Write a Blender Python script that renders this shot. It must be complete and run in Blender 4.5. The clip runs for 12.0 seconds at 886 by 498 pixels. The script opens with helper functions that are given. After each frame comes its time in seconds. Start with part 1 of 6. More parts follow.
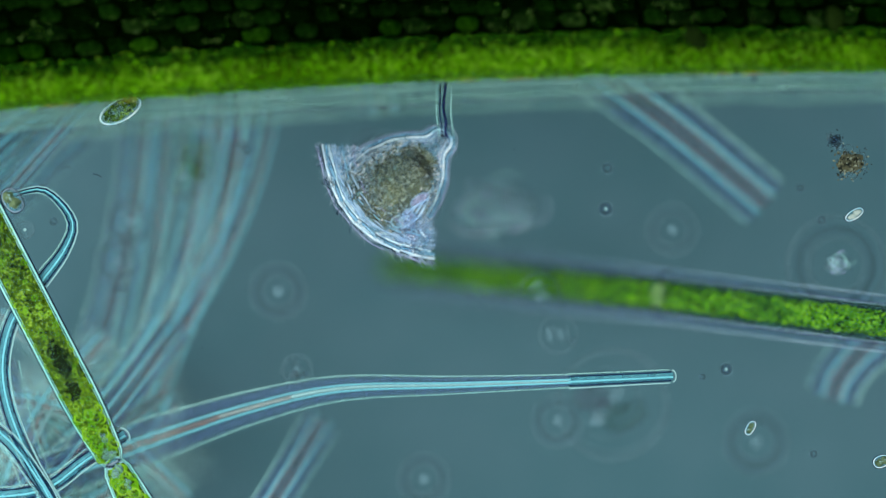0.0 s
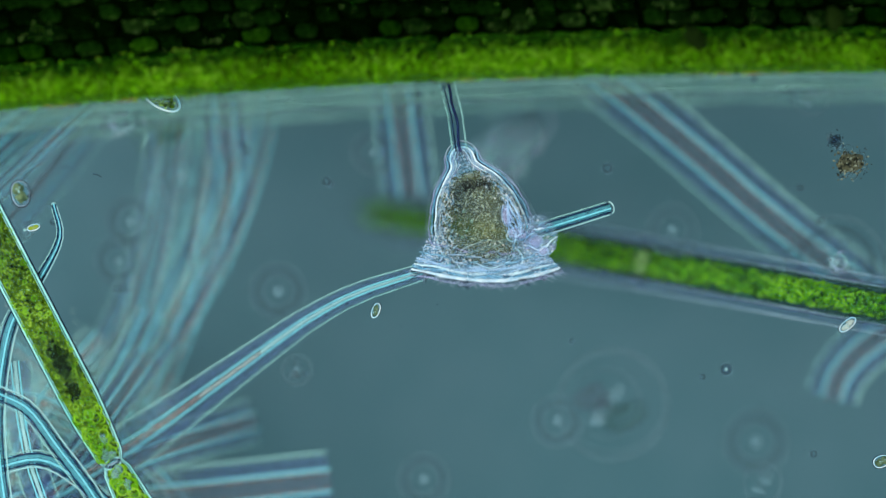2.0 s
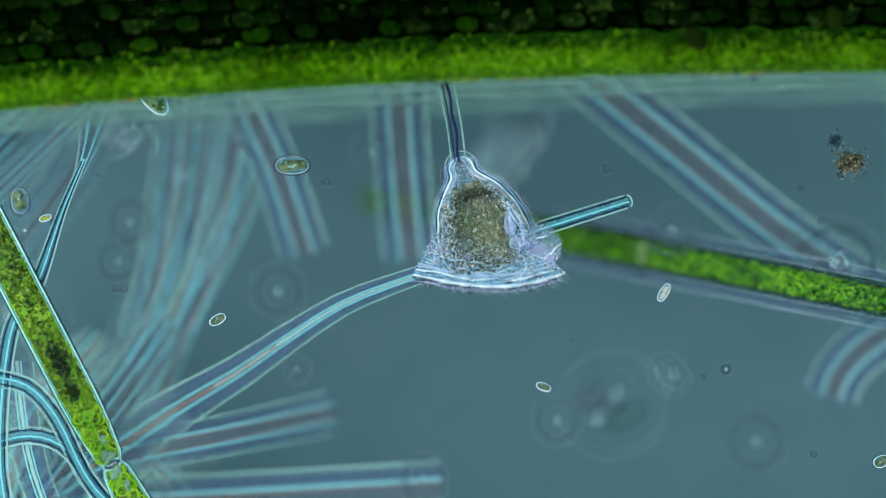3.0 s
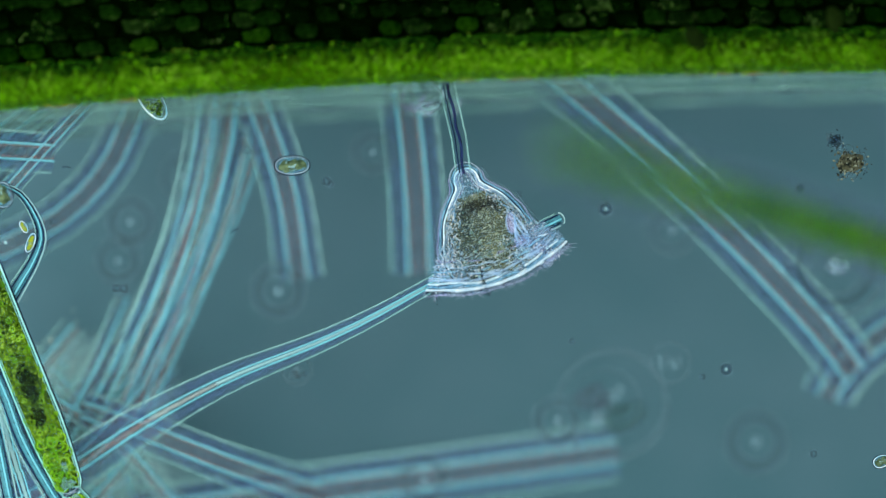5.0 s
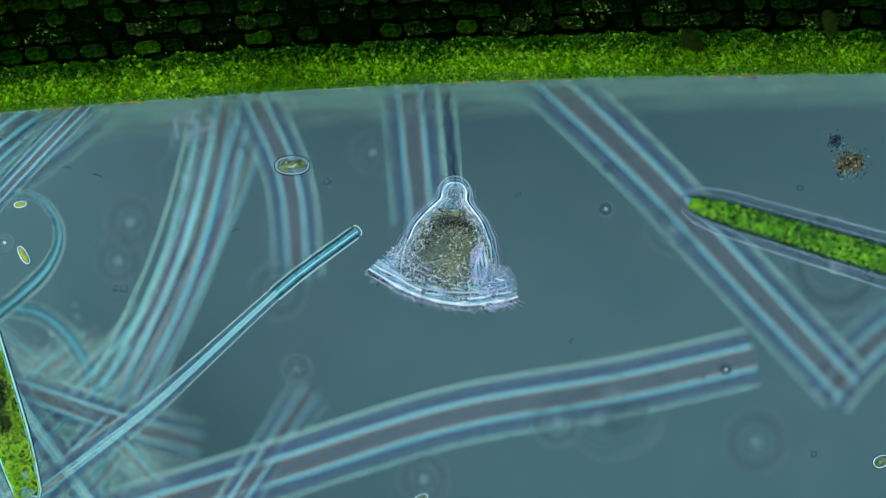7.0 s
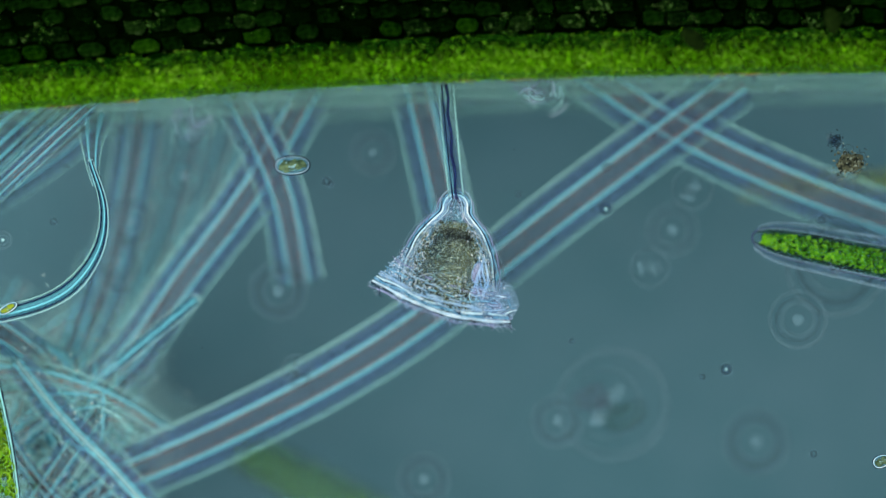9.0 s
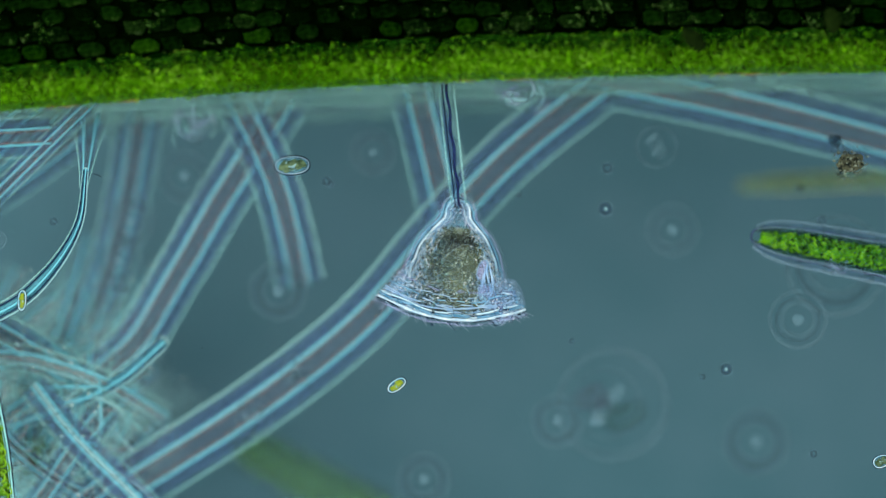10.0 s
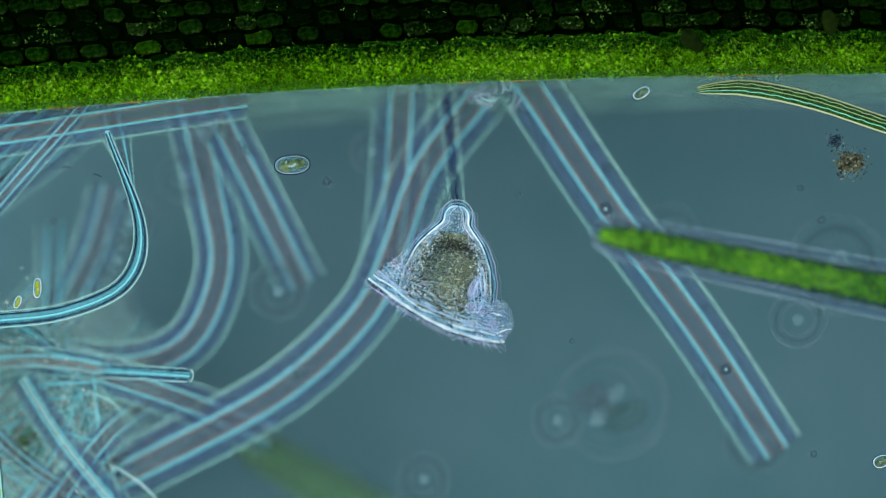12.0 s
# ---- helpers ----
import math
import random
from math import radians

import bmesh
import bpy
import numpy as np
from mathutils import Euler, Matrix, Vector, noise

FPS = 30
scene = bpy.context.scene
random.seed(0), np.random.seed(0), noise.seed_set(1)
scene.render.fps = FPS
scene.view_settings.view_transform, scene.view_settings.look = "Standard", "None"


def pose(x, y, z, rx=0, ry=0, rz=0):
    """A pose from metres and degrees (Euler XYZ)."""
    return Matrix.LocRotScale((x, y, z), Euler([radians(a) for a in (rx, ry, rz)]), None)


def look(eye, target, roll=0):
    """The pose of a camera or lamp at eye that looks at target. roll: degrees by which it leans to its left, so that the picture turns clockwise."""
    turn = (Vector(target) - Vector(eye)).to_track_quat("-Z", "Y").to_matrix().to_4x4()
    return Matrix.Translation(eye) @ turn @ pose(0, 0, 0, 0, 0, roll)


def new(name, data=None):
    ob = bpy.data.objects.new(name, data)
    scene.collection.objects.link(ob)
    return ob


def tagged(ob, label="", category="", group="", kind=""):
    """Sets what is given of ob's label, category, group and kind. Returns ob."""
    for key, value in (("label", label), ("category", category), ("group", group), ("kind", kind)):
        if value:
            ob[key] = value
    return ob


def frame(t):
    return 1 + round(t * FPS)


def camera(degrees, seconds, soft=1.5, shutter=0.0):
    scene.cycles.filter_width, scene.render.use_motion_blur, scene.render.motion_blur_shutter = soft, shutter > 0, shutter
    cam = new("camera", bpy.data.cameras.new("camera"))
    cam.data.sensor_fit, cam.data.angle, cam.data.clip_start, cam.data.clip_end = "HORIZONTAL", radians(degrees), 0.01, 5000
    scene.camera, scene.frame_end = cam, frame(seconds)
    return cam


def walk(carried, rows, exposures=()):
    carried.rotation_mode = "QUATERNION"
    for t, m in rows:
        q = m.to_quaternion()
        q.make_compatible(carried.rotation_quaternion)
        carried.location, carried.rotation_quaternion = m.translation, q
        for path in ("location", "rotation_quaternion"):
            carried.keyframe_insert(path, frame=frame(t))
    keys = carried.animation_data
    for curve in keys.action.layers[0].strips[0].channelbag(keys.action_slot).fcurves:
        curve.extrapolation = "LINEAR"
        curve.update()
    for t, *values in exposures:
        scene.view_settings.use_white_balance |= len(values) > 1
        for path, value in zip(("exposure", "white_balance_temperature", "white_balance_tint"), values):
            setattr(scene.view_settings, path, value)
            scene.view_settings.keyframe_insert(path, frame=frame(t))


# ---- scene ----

# The slide is modelled at 2500 to 1: one millimetre stands for 0.4 micrometres of the living water drop.
FIELD_DISTANCE = 0.784 / math.tan(radians(6.0))
FOCUS_Z = 0.60
cam = camera(12.0, 12.0, soft=1.2)
cam.data.dof.use_dof = True
cam.data.dof.focus_distance = FIELD_DISTANCE
cam.data.dof.aperture_fstop = 0.25
EYE = pose(0, 0, FOCUS_Z + FIELD_DISTANCE)
walk(cam, [(0.0, EYE), (12.0, EYE)], [(0.0, 0.28), (3.0, 0.25), (5.0, 0.29), (5.5, 0.20), (6.5, 0.16), (7.0, 0.17), (12.0, 0.19)])


def spot(u, v, h=0.0):
    """A point of the field: u to the right and v down from its corner, in mm, h above the focal plane in m."""
    k = (FIELD_DISTANCE - h) / FIELD_DISTANCE
    return Vector(((u - 784.0) / 1000.0 * k, (441.0 - v) / 1000.0 * k, FOCUS_Z + h))


# ---- light ----
world = bpy.data.worlds.new("world")
scene.world = world
world.use_nodes = True
back = world.node_tree.nodes["Background"]
back.inputs["Color"].default_value = (0.92, 0.985, 1.005, 1)
back.inputs["Strength"].default_value = 0.93
scene.cycles.transparent_max_bounces = 64

# an unseen lamp added at the left to brighten that side of the field
lamp = new("microscope_lamp", bpy.data.lights.new("microscope_lamp", "AREA"))
lamp.data.energy, lamp.data.size, lamp.data.color = 104.0, 3.0, (0.98, 0.98, 0.98)
lamp.matrix_world = look((-2.8, 0.25, 3.5), (0, 0, 0))


# ---- materials ----
def material(name, low, high, alpha=1.0, rough=0.5, scale=30.0, bump=0.0, fleck=None, island=0.0, each=0.0, spread=(0.3, 0.7), gloss=0.0):
    """Two tones by two scales of noise, with flecks, relief and opacity; island and each vary single grains and pieces."""
    m = bpy.data.materials.new(name)
    m.use_nodes = True
    nodes, links = m.node_tree.nodes, m.node_tree.links
    shader = nodes["Principled BSDF"]
    place = nodes.new("ShaderNodeTexCoord").outputs["Object"]
    fine, broad = nodes.new("ShaderNodeTexNoise"), nodes.new("ShaderNodeTexNoise")
    for node, s, d in ((fine, scale, 4.0), (broad, scale * 0.17, 2.0)):
        node.inputs["Scale"].default_value, node.inputs["Detail"].default_value = s, d
        links.new(place, node.inputs["Vector"])
    mixed = nodes.new("ShaderNodeMath")
    mixed.operation = "ADD"
    half = nodes.new("ShaderNodeMath")
    half.operation = "MULTIPLY"
    half.inputs[1].default_value = 0.5
    links.new(fine.outputs["Fac"], mixed.inputs[0])
    links.new(broad.outputs["Fac"], mixed.inputs[1])
    links.new(mixed.outputs[0], half.inputs[0])
    value = half.outputs[0]
    for amount, node, socket in ((island, "ShaderNodeNewGeometry", "Random Per Island"), (each, "ShaderNodeObjectInfo", "Random")):
        if amount:
            vary = nodes.new("ShaderNodeMath")
            vary.operation = "MULTIPLY_ADD"
            vary.inputs[1].default_value = amount
            source = nodes.new(node)
            links.new(source.outputs[socket], vary.inputs[0])
            shift = nodes.new("ShaderNodeMath")
            shift.operation = "SUBTRACT"
            shift.inputs[1].default_value = amount * 0.5
            links.new(value, shift.inputs[0])
            links.new(shift.outputs[0], vary.inputs[2])
            value = vary.outputs[0]
    ramp = nodes.new("ShaderNodeValToRGB")
    ramp.color_ramp.elements[0].position, ramp.color_ramp.elements[1].position = spread
    ramp.color_ramp.elements[0].color = (*low, 1)
    ramp.color_ramp.elements[1].color = (*high, 1)
    if fleck:
        third = ramp.color_ramp.elements.new(min(spread[1] + 0.12, 0.97))
        third.color = (*fleck, 1)
    links.new(value, ramp.inputs["Fac"])
    links.new(ramp.outputs["Color"], shader.inputs["Base Color"])
    shader.inputs["Roughness"].default_value = rough
    shader.inputs["Specular IOR Level"].default_value = gloss
    if alpha < 1.0:
        see = nodes.new("ShaderNodeMapRange")
        see.inputs["From Min"].default_value, see.inputs["From Max"].default_value = 0.25, 0.75
        see.inputs["To Min"].default_value, see.inputs["To Max"].default_value = alpha * 0.6, min(alpha * 1.4, 1.0)
        links.new(broad.outputs["Fac"], see.inputs["Value"])
        links.new(see.outputs["Result"], shader.inputs["Alpha"])
    if bump:
        relief = nodes.new("ShaderNodeBump")
        relief.inputs["Distance"].default_value = bump
        links.new(fine.outputs["Fac"], relief.inputs["Height"])
        links.new(relief.outputs["Normal"], shader.inputs["Normal"])
    return m


# The field's transmitted light, patches included, is put into the slide's colour.
SLIDE = material("slide_field", (0.055, 0.132, 0.154), (0.071, 0.148, 0.175), rough=0.6, scale=9.0, spread=(0.36, 0.60))
# Light held back by thick leaf tissue is put into these near-black greens.
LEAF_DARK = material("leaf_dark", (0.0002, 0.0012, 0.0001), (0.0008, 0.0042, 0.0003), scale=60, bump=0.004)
LEAF_GREEN = material("leaf_margin", (0.032, 0.125, 0.001), (0.115, 0.31, 0.005), scale=60, bump=0.01)
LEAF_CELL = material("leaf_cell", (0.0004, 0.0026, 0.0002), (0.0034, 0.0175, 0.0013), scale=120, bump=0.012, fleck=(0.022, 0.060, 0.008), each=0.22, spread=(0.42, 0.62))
LEAF_CELL_PALE = material("leaf_cell_pale", (0.0004, 0.0036, 0.0003), (0.011, 0.032, 0.005), scale=150, bump=0.012, fleck=(0.11, 0.18, 0.06), each=0.12, spread=(0.40, 0.62))
LEAF_CELL_MID = material("leaf_cell_mid", (0.0006, 0.007, 0.0002), (0.009, 0.042, 0.001), scale=120, bump=0.012, fleck=(0.045, 0.14, 0.008), each=0.24, spread=(0.40, 0.62))
FLECK = material("leaf_fleck", (0.03, 0.13, 0.002), (0.12, 0.33, 0.006), alpha=0.55, scale=30, fleck=(0.30, 0.60, 0.05), island=0.8)
MARGIN_DARK = material("leaf_margin_dark", (0.002, 0.022, 0.001), (0.018, 0.085, 0.004), alpha=0.7, scale=30, island=0.5)
MARGIN_EDGE = material("leaf_margin_edge", (0.020, 0.105, 0.014), (0.05, 0.18, 0.030), alpha=0.5, scale=30)
CELL_FLECK = material("cell_fleck", (0.008, 0.036, 0.003), (0.05, 0.14, 0.016), alpha=0.65, scale=30, fleck=(0.13, 0.26, 0.06), island=0.8)
GRAIN = material("leaf_grain", (0.020, 0.105, 0.0010), (0.150, 0.44, 0.004), alpha=0.85, scale=55, fleck=(0.36, 0.72, 0.04), island=0.26, spread=(0.37, 0.62))
HYALINE = material("leaf_hyaline", (0.10, 0.26, 0.22), (0.22, 0.42, 0.37), alpha=0.40, scale=90)
RUST = material("leaf_rim", (0.34, 0.13, 0.02), (0.10, 0.22, 0.08), alpha=0.65, scale=24, spread=(0.42, 0.58))
DARK_SPOT = material("dark_oval_body", (0.001, 0.004, 0.001), (0.010, 0.022, 0.003), scale=90)
ALGA = material("alga_content", (0.008, 0.030, 0.001), (0.090, 0.19, 0.003), scale=70, bump=0.012, fleck=(0.22, 0.46, 0.01), spread=(0.36, 0.62))
ALGA_BRIGHT = material("alga_bright", (0.014, 0.095, 0.001), (0.080, 0.29, 0.003), scale=60, bump=0.010, spread=(0.36, 0.64))
ALGA_FAR = material("alga_far", (0.065, 0.165, 0.055), (0.11, 0.24, 0.075), alpha=0.45, scale=18)
ALGA_THIN = material("alga_thin", (0.016, 0.080, 0.010), (0.060, 0.18, 0.025), alpha=0.65, scale=45)
ALGA_GRAIN = material("alga_grain", (0.008, 0.030, 0.001), (0.13, 0.28, 0.005), scale=30, fleck=(0.30, 0.50, 0.04), island=0.75)
ALGA_SOFT = material("alga_soft_grain", (0.008, 0.060, 0.001), (0.095, 0.34, 0.003), alpha=0.8, scale=30, fleck=(0.26, 0.62, 0.02), island=0.85)
CROSS = material("alga_cross_wall", (0.12, 0.28, 0.06), (0.26, 0.44, 0.18), alpha=0.5, scale=60)
ALGA_RING = material("alga_ring", (0.11, 0.36, 0.004), (0.30, 0.60, 0.03), alpha=0.8, scale=30, island=0.5)
ALGA_CURL = material("alga_curl", (0.060, 0.26, 0.002), (0.20, 0.52, 0.010), alpha=0.75, scale=30, island=0.6)
ALGA_NUCLEUS = material("alga_nucleus", (0.008, 0.024, 0.001), (0.026, 0.058, 0.003), alpha=0.42, scale=60)
WALL = material("alga_wall", (0.18, 0.66, 0.64), (0.54, 0.96, 0.92), alpha=0.9, scale=20)
FRINGE_PALE = material("alga_fringe", (0.16, 0.28, 0.36), (0.30, 0.44, 0.52), alpha=0.30, scale=30)
WALL_PALE = material("alga_wall_pale", (0.26, 0.38, 0.50), (0.50, 0.63, 0.70), alpha=0.45, scale=30)
WALL_YELLOW = material("alga_wall_yellow", (0.36, 0.44, 0.20), (0.70, 0.76, 0.46), alpha=0.8, scale=30)
PURPLE = material("alga_wall_purple", (0.034, 0.046, 0.14), (0.07, 0.09, 0.21), alpha=0.5, scale=30)
WALL_IN = material("alga_wall_inner", (0.012, 0.10, 0.05), (0.03, 0.16, 0.09), alpha=0.8, scale=20)
SHELL = material("alga_shell", (0.05, 0.12, 0.16), (0.08, 0.17, 0.20), alpha=0.07, scale=20)
PALE = material("sheath_edge", (0.20, 0.50, 0.48), (0.42, 0.74, 0.68), alpha=0.34, scale=9)
CYAN = material("strand_cyan", (0.14, 0.60, 0.72), (0.36, 0.86, 0.94), alpha=0.60, scale=9)
BLUE = material("fringe_blue", (0.056, 0.110, 0.225), (0.084, 0.146, 0.275), alpha=0.135, scale=8)
BLUSH = material("core_blush", (0.40, 0.46, 0.44), (0.50, 0.58, 0.54), alpha=0.34, scale=10)
ROSE = material("core_rose", (0.40, 0.22, 0.20), (0.40, 0.31, 0.27), alpha=0.20, scale=8)
WHITE = material("core_white", (0.28, 0.60, 0.62), (0.56, 0.80, 0.78), alpha=0.52, scale=12)
CLEAR = material("trichome_clear", (0.07, 0.24, 0.32), (0.14, 0.36, 0.44), alpha=0.24, scale=30)
TEAL = material("trichome_teal", (0.05, 0.26, 0.34), (0.13, 0.42, 0.48), alpha=0.55, scale=60)
RIND = material("alga_rind", (0.008, 0.050, 0.030), (0.020, 0.085, 0.050), alpha=0.66, scale=40)
NAVY = material("trichome_navy", (0.006, 0.025, 0.07), (0.015, 0.05, 0.12), alpha=0.85, scale=20)
GREY = material("core_grey", (0.078, 0.118, 0.170), (0.096, 0.138, 0.185), alpha=0.28, scale=8)
TANGLE_HAZE = material("tangle_haze", (0.20, 0.40, 0.42), (0.38, 0.60, 0.58), alpha=0.12, scale=8)
HAZE_GRAIN = material("slime_grain", (0.14, 0.34, 0.38), (0.36, 0.60, 0.60), alpha=0.42, scale=14, fleck=(0.62, 0.74, 0.66), island=0.8)
DARKLINE = material("dark_line", (0.010, 0.025, 0.045), (0.02, 0.05, 0.09), alpha=0.7, scale=20)
STALK = material("stalk_spasm", (0.006, 0.012, 0.075), (0.02, 0.04, 0.13), alpha=0.85, scale=30)
PELLICLE = material("bell_pellicle", (0.08, 0.20, 0.30), (0.30, 0.46, 0.58), alpha=0.07, scale=40, bump=0.006)
LOBE = material("bell_lobe", (0.16, 0.36, 0.52), (0.60, 0.80, 0.92), alpha=0.03, scale=60, bump=0.006)
LIP = material("bell_lip", (0.07, 0.30, 0.50), (0.34, 0.66, 0.86), alpha=0.42, scale=70, bump=0.006, spread=(0.38, 0.62))
FUZZ = material("bell_fuzz", (0.18, 0.42, 0.62), (0.62, 0.82, 0.94), alpha=0.42, scale=20, fleck=(0.98, 1.0, 1.0), island=0.8)
LILAC = material("bell_gullet", (0.16, 0.38, 0.66), (0.58, 0.80, 0.98), alpha=0.36, scale=60, spread=(0.36, 0.64))
BULGE = material("bell_bulge", (0.20, 0.36, 0.54), (0.50, 0.66, 0.84), alpha=0.20, scale=80, bump=0.01)
VIOLET = material("bell_violet", (0.26, 0.28, 0.54), (0.60, 0.62, 0.86), alpha=0.24, scale=90)
LILAC_SOFT = material("bell_fringe", (0.26, 0.28, 0.54), (0.46, 0.52, 0.74), alpha=0.26, scale=40)
LIP_EDGE = material("bell_lip_edge", (0.22, 0.56, 0.82), (0.90, 1.0, 1.0), alpha=0.80, scale=90, spread=(0.36, 0.62))
RIM = material("bell_rim", (0.22, 0.64, 0.84), (0.88, 1.0, 1.0), alpha=0.95, scale=60, spread=(0.36, 0.60))
GUT = material("bell_plasm", (0.040, 0.056, 0.020), (0.22, 0.245, 0.085), alpha=0.52, scale=75, bump=0.02, fleck=(0.48, 0.54, 0.40), spread=(0.38, 0.60))
GUT_GRAIN = material("bell_granule", (0.002, 0.006, 0.004), (0.14, 0.165, 0.075), alpha=0.85, scale=22, fleck=(0.62, 0.72, 0.58), island=0.95, spread=(0.26, 0.72))
NUCLEUS = material("bell_nucleus", (0.014, 0.024, 0.028), (0.045, 0.060, 0.060), alpha=0.20, scale=70)
CILIA = material("cilium", (0.02, 0.035, 0.08), (0.32, 0.45, 0.55), alpha=0.6, scale=20, island=0.9)
DEBRIS = material("debris", (0.014, 0.020, 0.016), (0.13, 0.135, 0.080), scale=40, fleck=(0.26, 0.30, 0.22), island=0.95)
RING = material("halo_ring", (0.10, 0.18, 0.21), (0.13, 0.22, 0.25), alpha=0.15, scale=10)
RING_DARK = material("halo_dark", (0.034, 0.072, 0.092), (0.046, 0.088, 0.108), alpha=0.20, scale=10)
SPECK = material("speck_dark", (0.010, 0.026, 0.05), (0.03, 0.06, 0.10), alpha=0.34, scale=60)
BEAD = material("bead_faint", (0.020, 0.048, 0.075), (0.04, 0.08, 0.11), alpha=0.30, scale=60)
DIATOM = material("diatom_shell", (0.35, 0.45, 0.40), (0.75, 0.82, 0.72), alpha=0.75, scale=60)
PLASTID = material("diatom_plastid", (0.030, 0.060, 0.032), (0.18, 0.26, 0.13), scale=110, fleck=(0.50, 0.62, 0.44), spread=(0.38, 0.60))
YELLOW = material("diatom_yellow", (0.16, 0.22, 0.010), (0.42, 0.50, 0.05), scale=90, fleck=(0.75, 0.80, 0.35), spread=(0.38, 0.60))
SHADE_GREEN = material("globe_shade_green", (0.030, 0.080, 0.078), (0.040, 0.095, 0.088), alpha=0.17, scale=30)
SHADE_VIOLET = material("globe_shade_violet", (0.062, 0.084, 0.118), (0.078, 0.10, 0.13), alpha=0.20, scale=30)
GHOST = material("swimmer_soft", (0.13, 0.26, 0.31), (0.24, 0.40, 0.45), alpha=0.24, scale=40)


# ---- mesh helpers ----
def part(name, bm, mats, parent=None, label="", kind=""):
    data = bpy.data.meshes.new(name)
    bm.to_mesh(data)
    bm.free()
    for m in mats if isinstance(mats, (list, tuple)) else (mats,):
        data.materials.append(m)
    data.shade_smooth()
    ob = new(name, data)
    ob.parent = parent
    return tagged(ob, label, kind=kind)


def thing(name, label, category, where=(0, 0, 0), group="", kind=""):
    ob = new(name)
    ob.empty_display_size = 0.02
    ob.location = where
    return tagged(ob, label, category, group, kind)


def tube(bm, line, radii, sides=8, index=0, caps=True, flat=1.0):
    """A tube along a line of points; flat squeezes its height."""
    rings, n = [], len(line)
    pts = [Vector(p) for p in line]
    for i, p in enumerate(pts):
        d = (pts[min(i + 1, n - 1)] - pts[max(i - 1, 0)]).normalized()
        side = Vector((-d.y, d.x, 0))
        side = side.normalized() if side.length > 1e-6 else Vector((1, 0, 0))
        up = d.cross(side)
        r = radii[i] if isinstance(radii, (list, tuple)) else radii
        rings.append([bm.verts.new(p + side * (r * math.cos(a)) + up * (r * flat * math.sin(a)))
                      for a in (2 * math.pi * k / sides for k in range(sides))])
    for a, b in zip(rings, rings[1:]):
        for k in range(sides):
            bm.faces.new((a[k], a[(k + 1) % sides], b[(k + 1) % sides], b[k])).material_index = index
    if caps:
        bm.faces.new(rings[0][::-1]).material_index = index
        bm.faces.new(rings[-1]).material_index = index


def blob(bm, centre, size, rough=0.0, index=0, level=2, turn=0.0, seed=0.0):
    """A lumpy round body."""
    made = bmesh.ops.create_icosphere(bm, subdivisions=level, radius=1.0)["verts"]
    m = Matrix.Rotation(turn, 3, "Z")
    for v in made:
        k = 1.0 + rough * noise.noise(v.co * 1.7 + Vector((seed, seed * 2.3, 5.1)))
        v.co = Vector(centre) + m @ Vector((v.co.x * size[0] * k, v.co.y * size[1] * k, v.co.z * size[2] * k))
    for f in {f for v in made for f in v.link_faces}:
        f.material_index = index


def grains(count, place, size, rng, index=0):
    """Many small lumps in one mesh, quick to make; place() gives a centre."""
    corner = [Vector(c) for c in ((1, 0, 0), (0, 1, 0), (-1, 0, 0), (0, -1, 0), (0, 0, 1), (0, 0, -1))]
    verts, faces = [], []
    for _ in range(count):
        c, r, turn = Vector(place()), rng.uniform(*size), rng.uniform(0, 3)
        m = Matrix.Rotation(turn, 3, "Z") @ Matrix.Rotation(turn * 2, 3, "X")
        stretch = rng.uniform(0.7, 1.5)
        base = len(verts)
        verts += [c + m @ Vector((k.x * r * stretch, k.y * r, k.z * r * 0.7)) for k in corner]
        for a, b in ((0, 1), (1, 2), (2, 3), (3, 0)):
            faces += [(base + a, base + b, base + 4), (base + b, base + a, base + 5)]
    data = bpy.data.meshes.new("grains")
    data.from_pydata(verts, [], faces)
    bm = bmesh.new()
    bm.from_mesh(data)
    bpy.data.meshes.remove(data)
    return bm


def ring(bm, centre, radius, thick, sides=40, index=0):
    loop = []
    for k in range(sides):
        a = 2 * math.pi * k / sides
        w = Vector((math.cos(a), math.sin(a), 0))
        loop.append([bm.verts.new(Vector(centre) + w * (radius + thick * math.cos(b)) + Vector((0, 0, thick * 0.5 * math.sin(b))))
                     for b in (2 * math.pi * j / 6 for j in range(6))])
    for k in range(sides):
        a, b = loop[k], loop[(k + 1) % sides]
        for j in range(6):
            bm.faces.new((a[j], a[(j + 1) % 6], b[(j + 1) % 6], b[j])).material_index = index


def lathe(bm, profile, sides=32, index=0, start=0.0, sweep=2 * math.pi):
    """Turns a profile of (s, r) about the bell's axis, which runs towards -y."""
    closed = sweep > 6.28
    count = sides if closed else sides + 1
    rows = [[bm.verts.new((r * math.sin(start + sweep * k / sides), -s, r * math.cos(start + sweep * k / sides))) for k in range(count)]
            for s, r in profile]
    for a, b in zip(rows, rows[1:]):
        for k in range(sides):
            j = (k + 1) % count
            bm.faces.new((a[k], b[k], b[j], a[j])).material_index = index


def smooth_line(points, step=8):
    """A rounded line through the points."""
    p = [Vector(q) for q in points]
    p = [p[0] * 2 - p[1]] + p + [p[-1] * 2 - p[-2]]
    out = []
    for a, b, c, d in zip(p, p[1:], p[2:], p[3:]):
        for k in range(step):
            t = k / step
            out.append(0.5 * ((2 * b) + (c - a) * t + (2 * a - 5 * b + 4 * c - d) * t * t + (3 * b - a - 3 * c + d) * t ** 3))
    return out + [p[-2]]


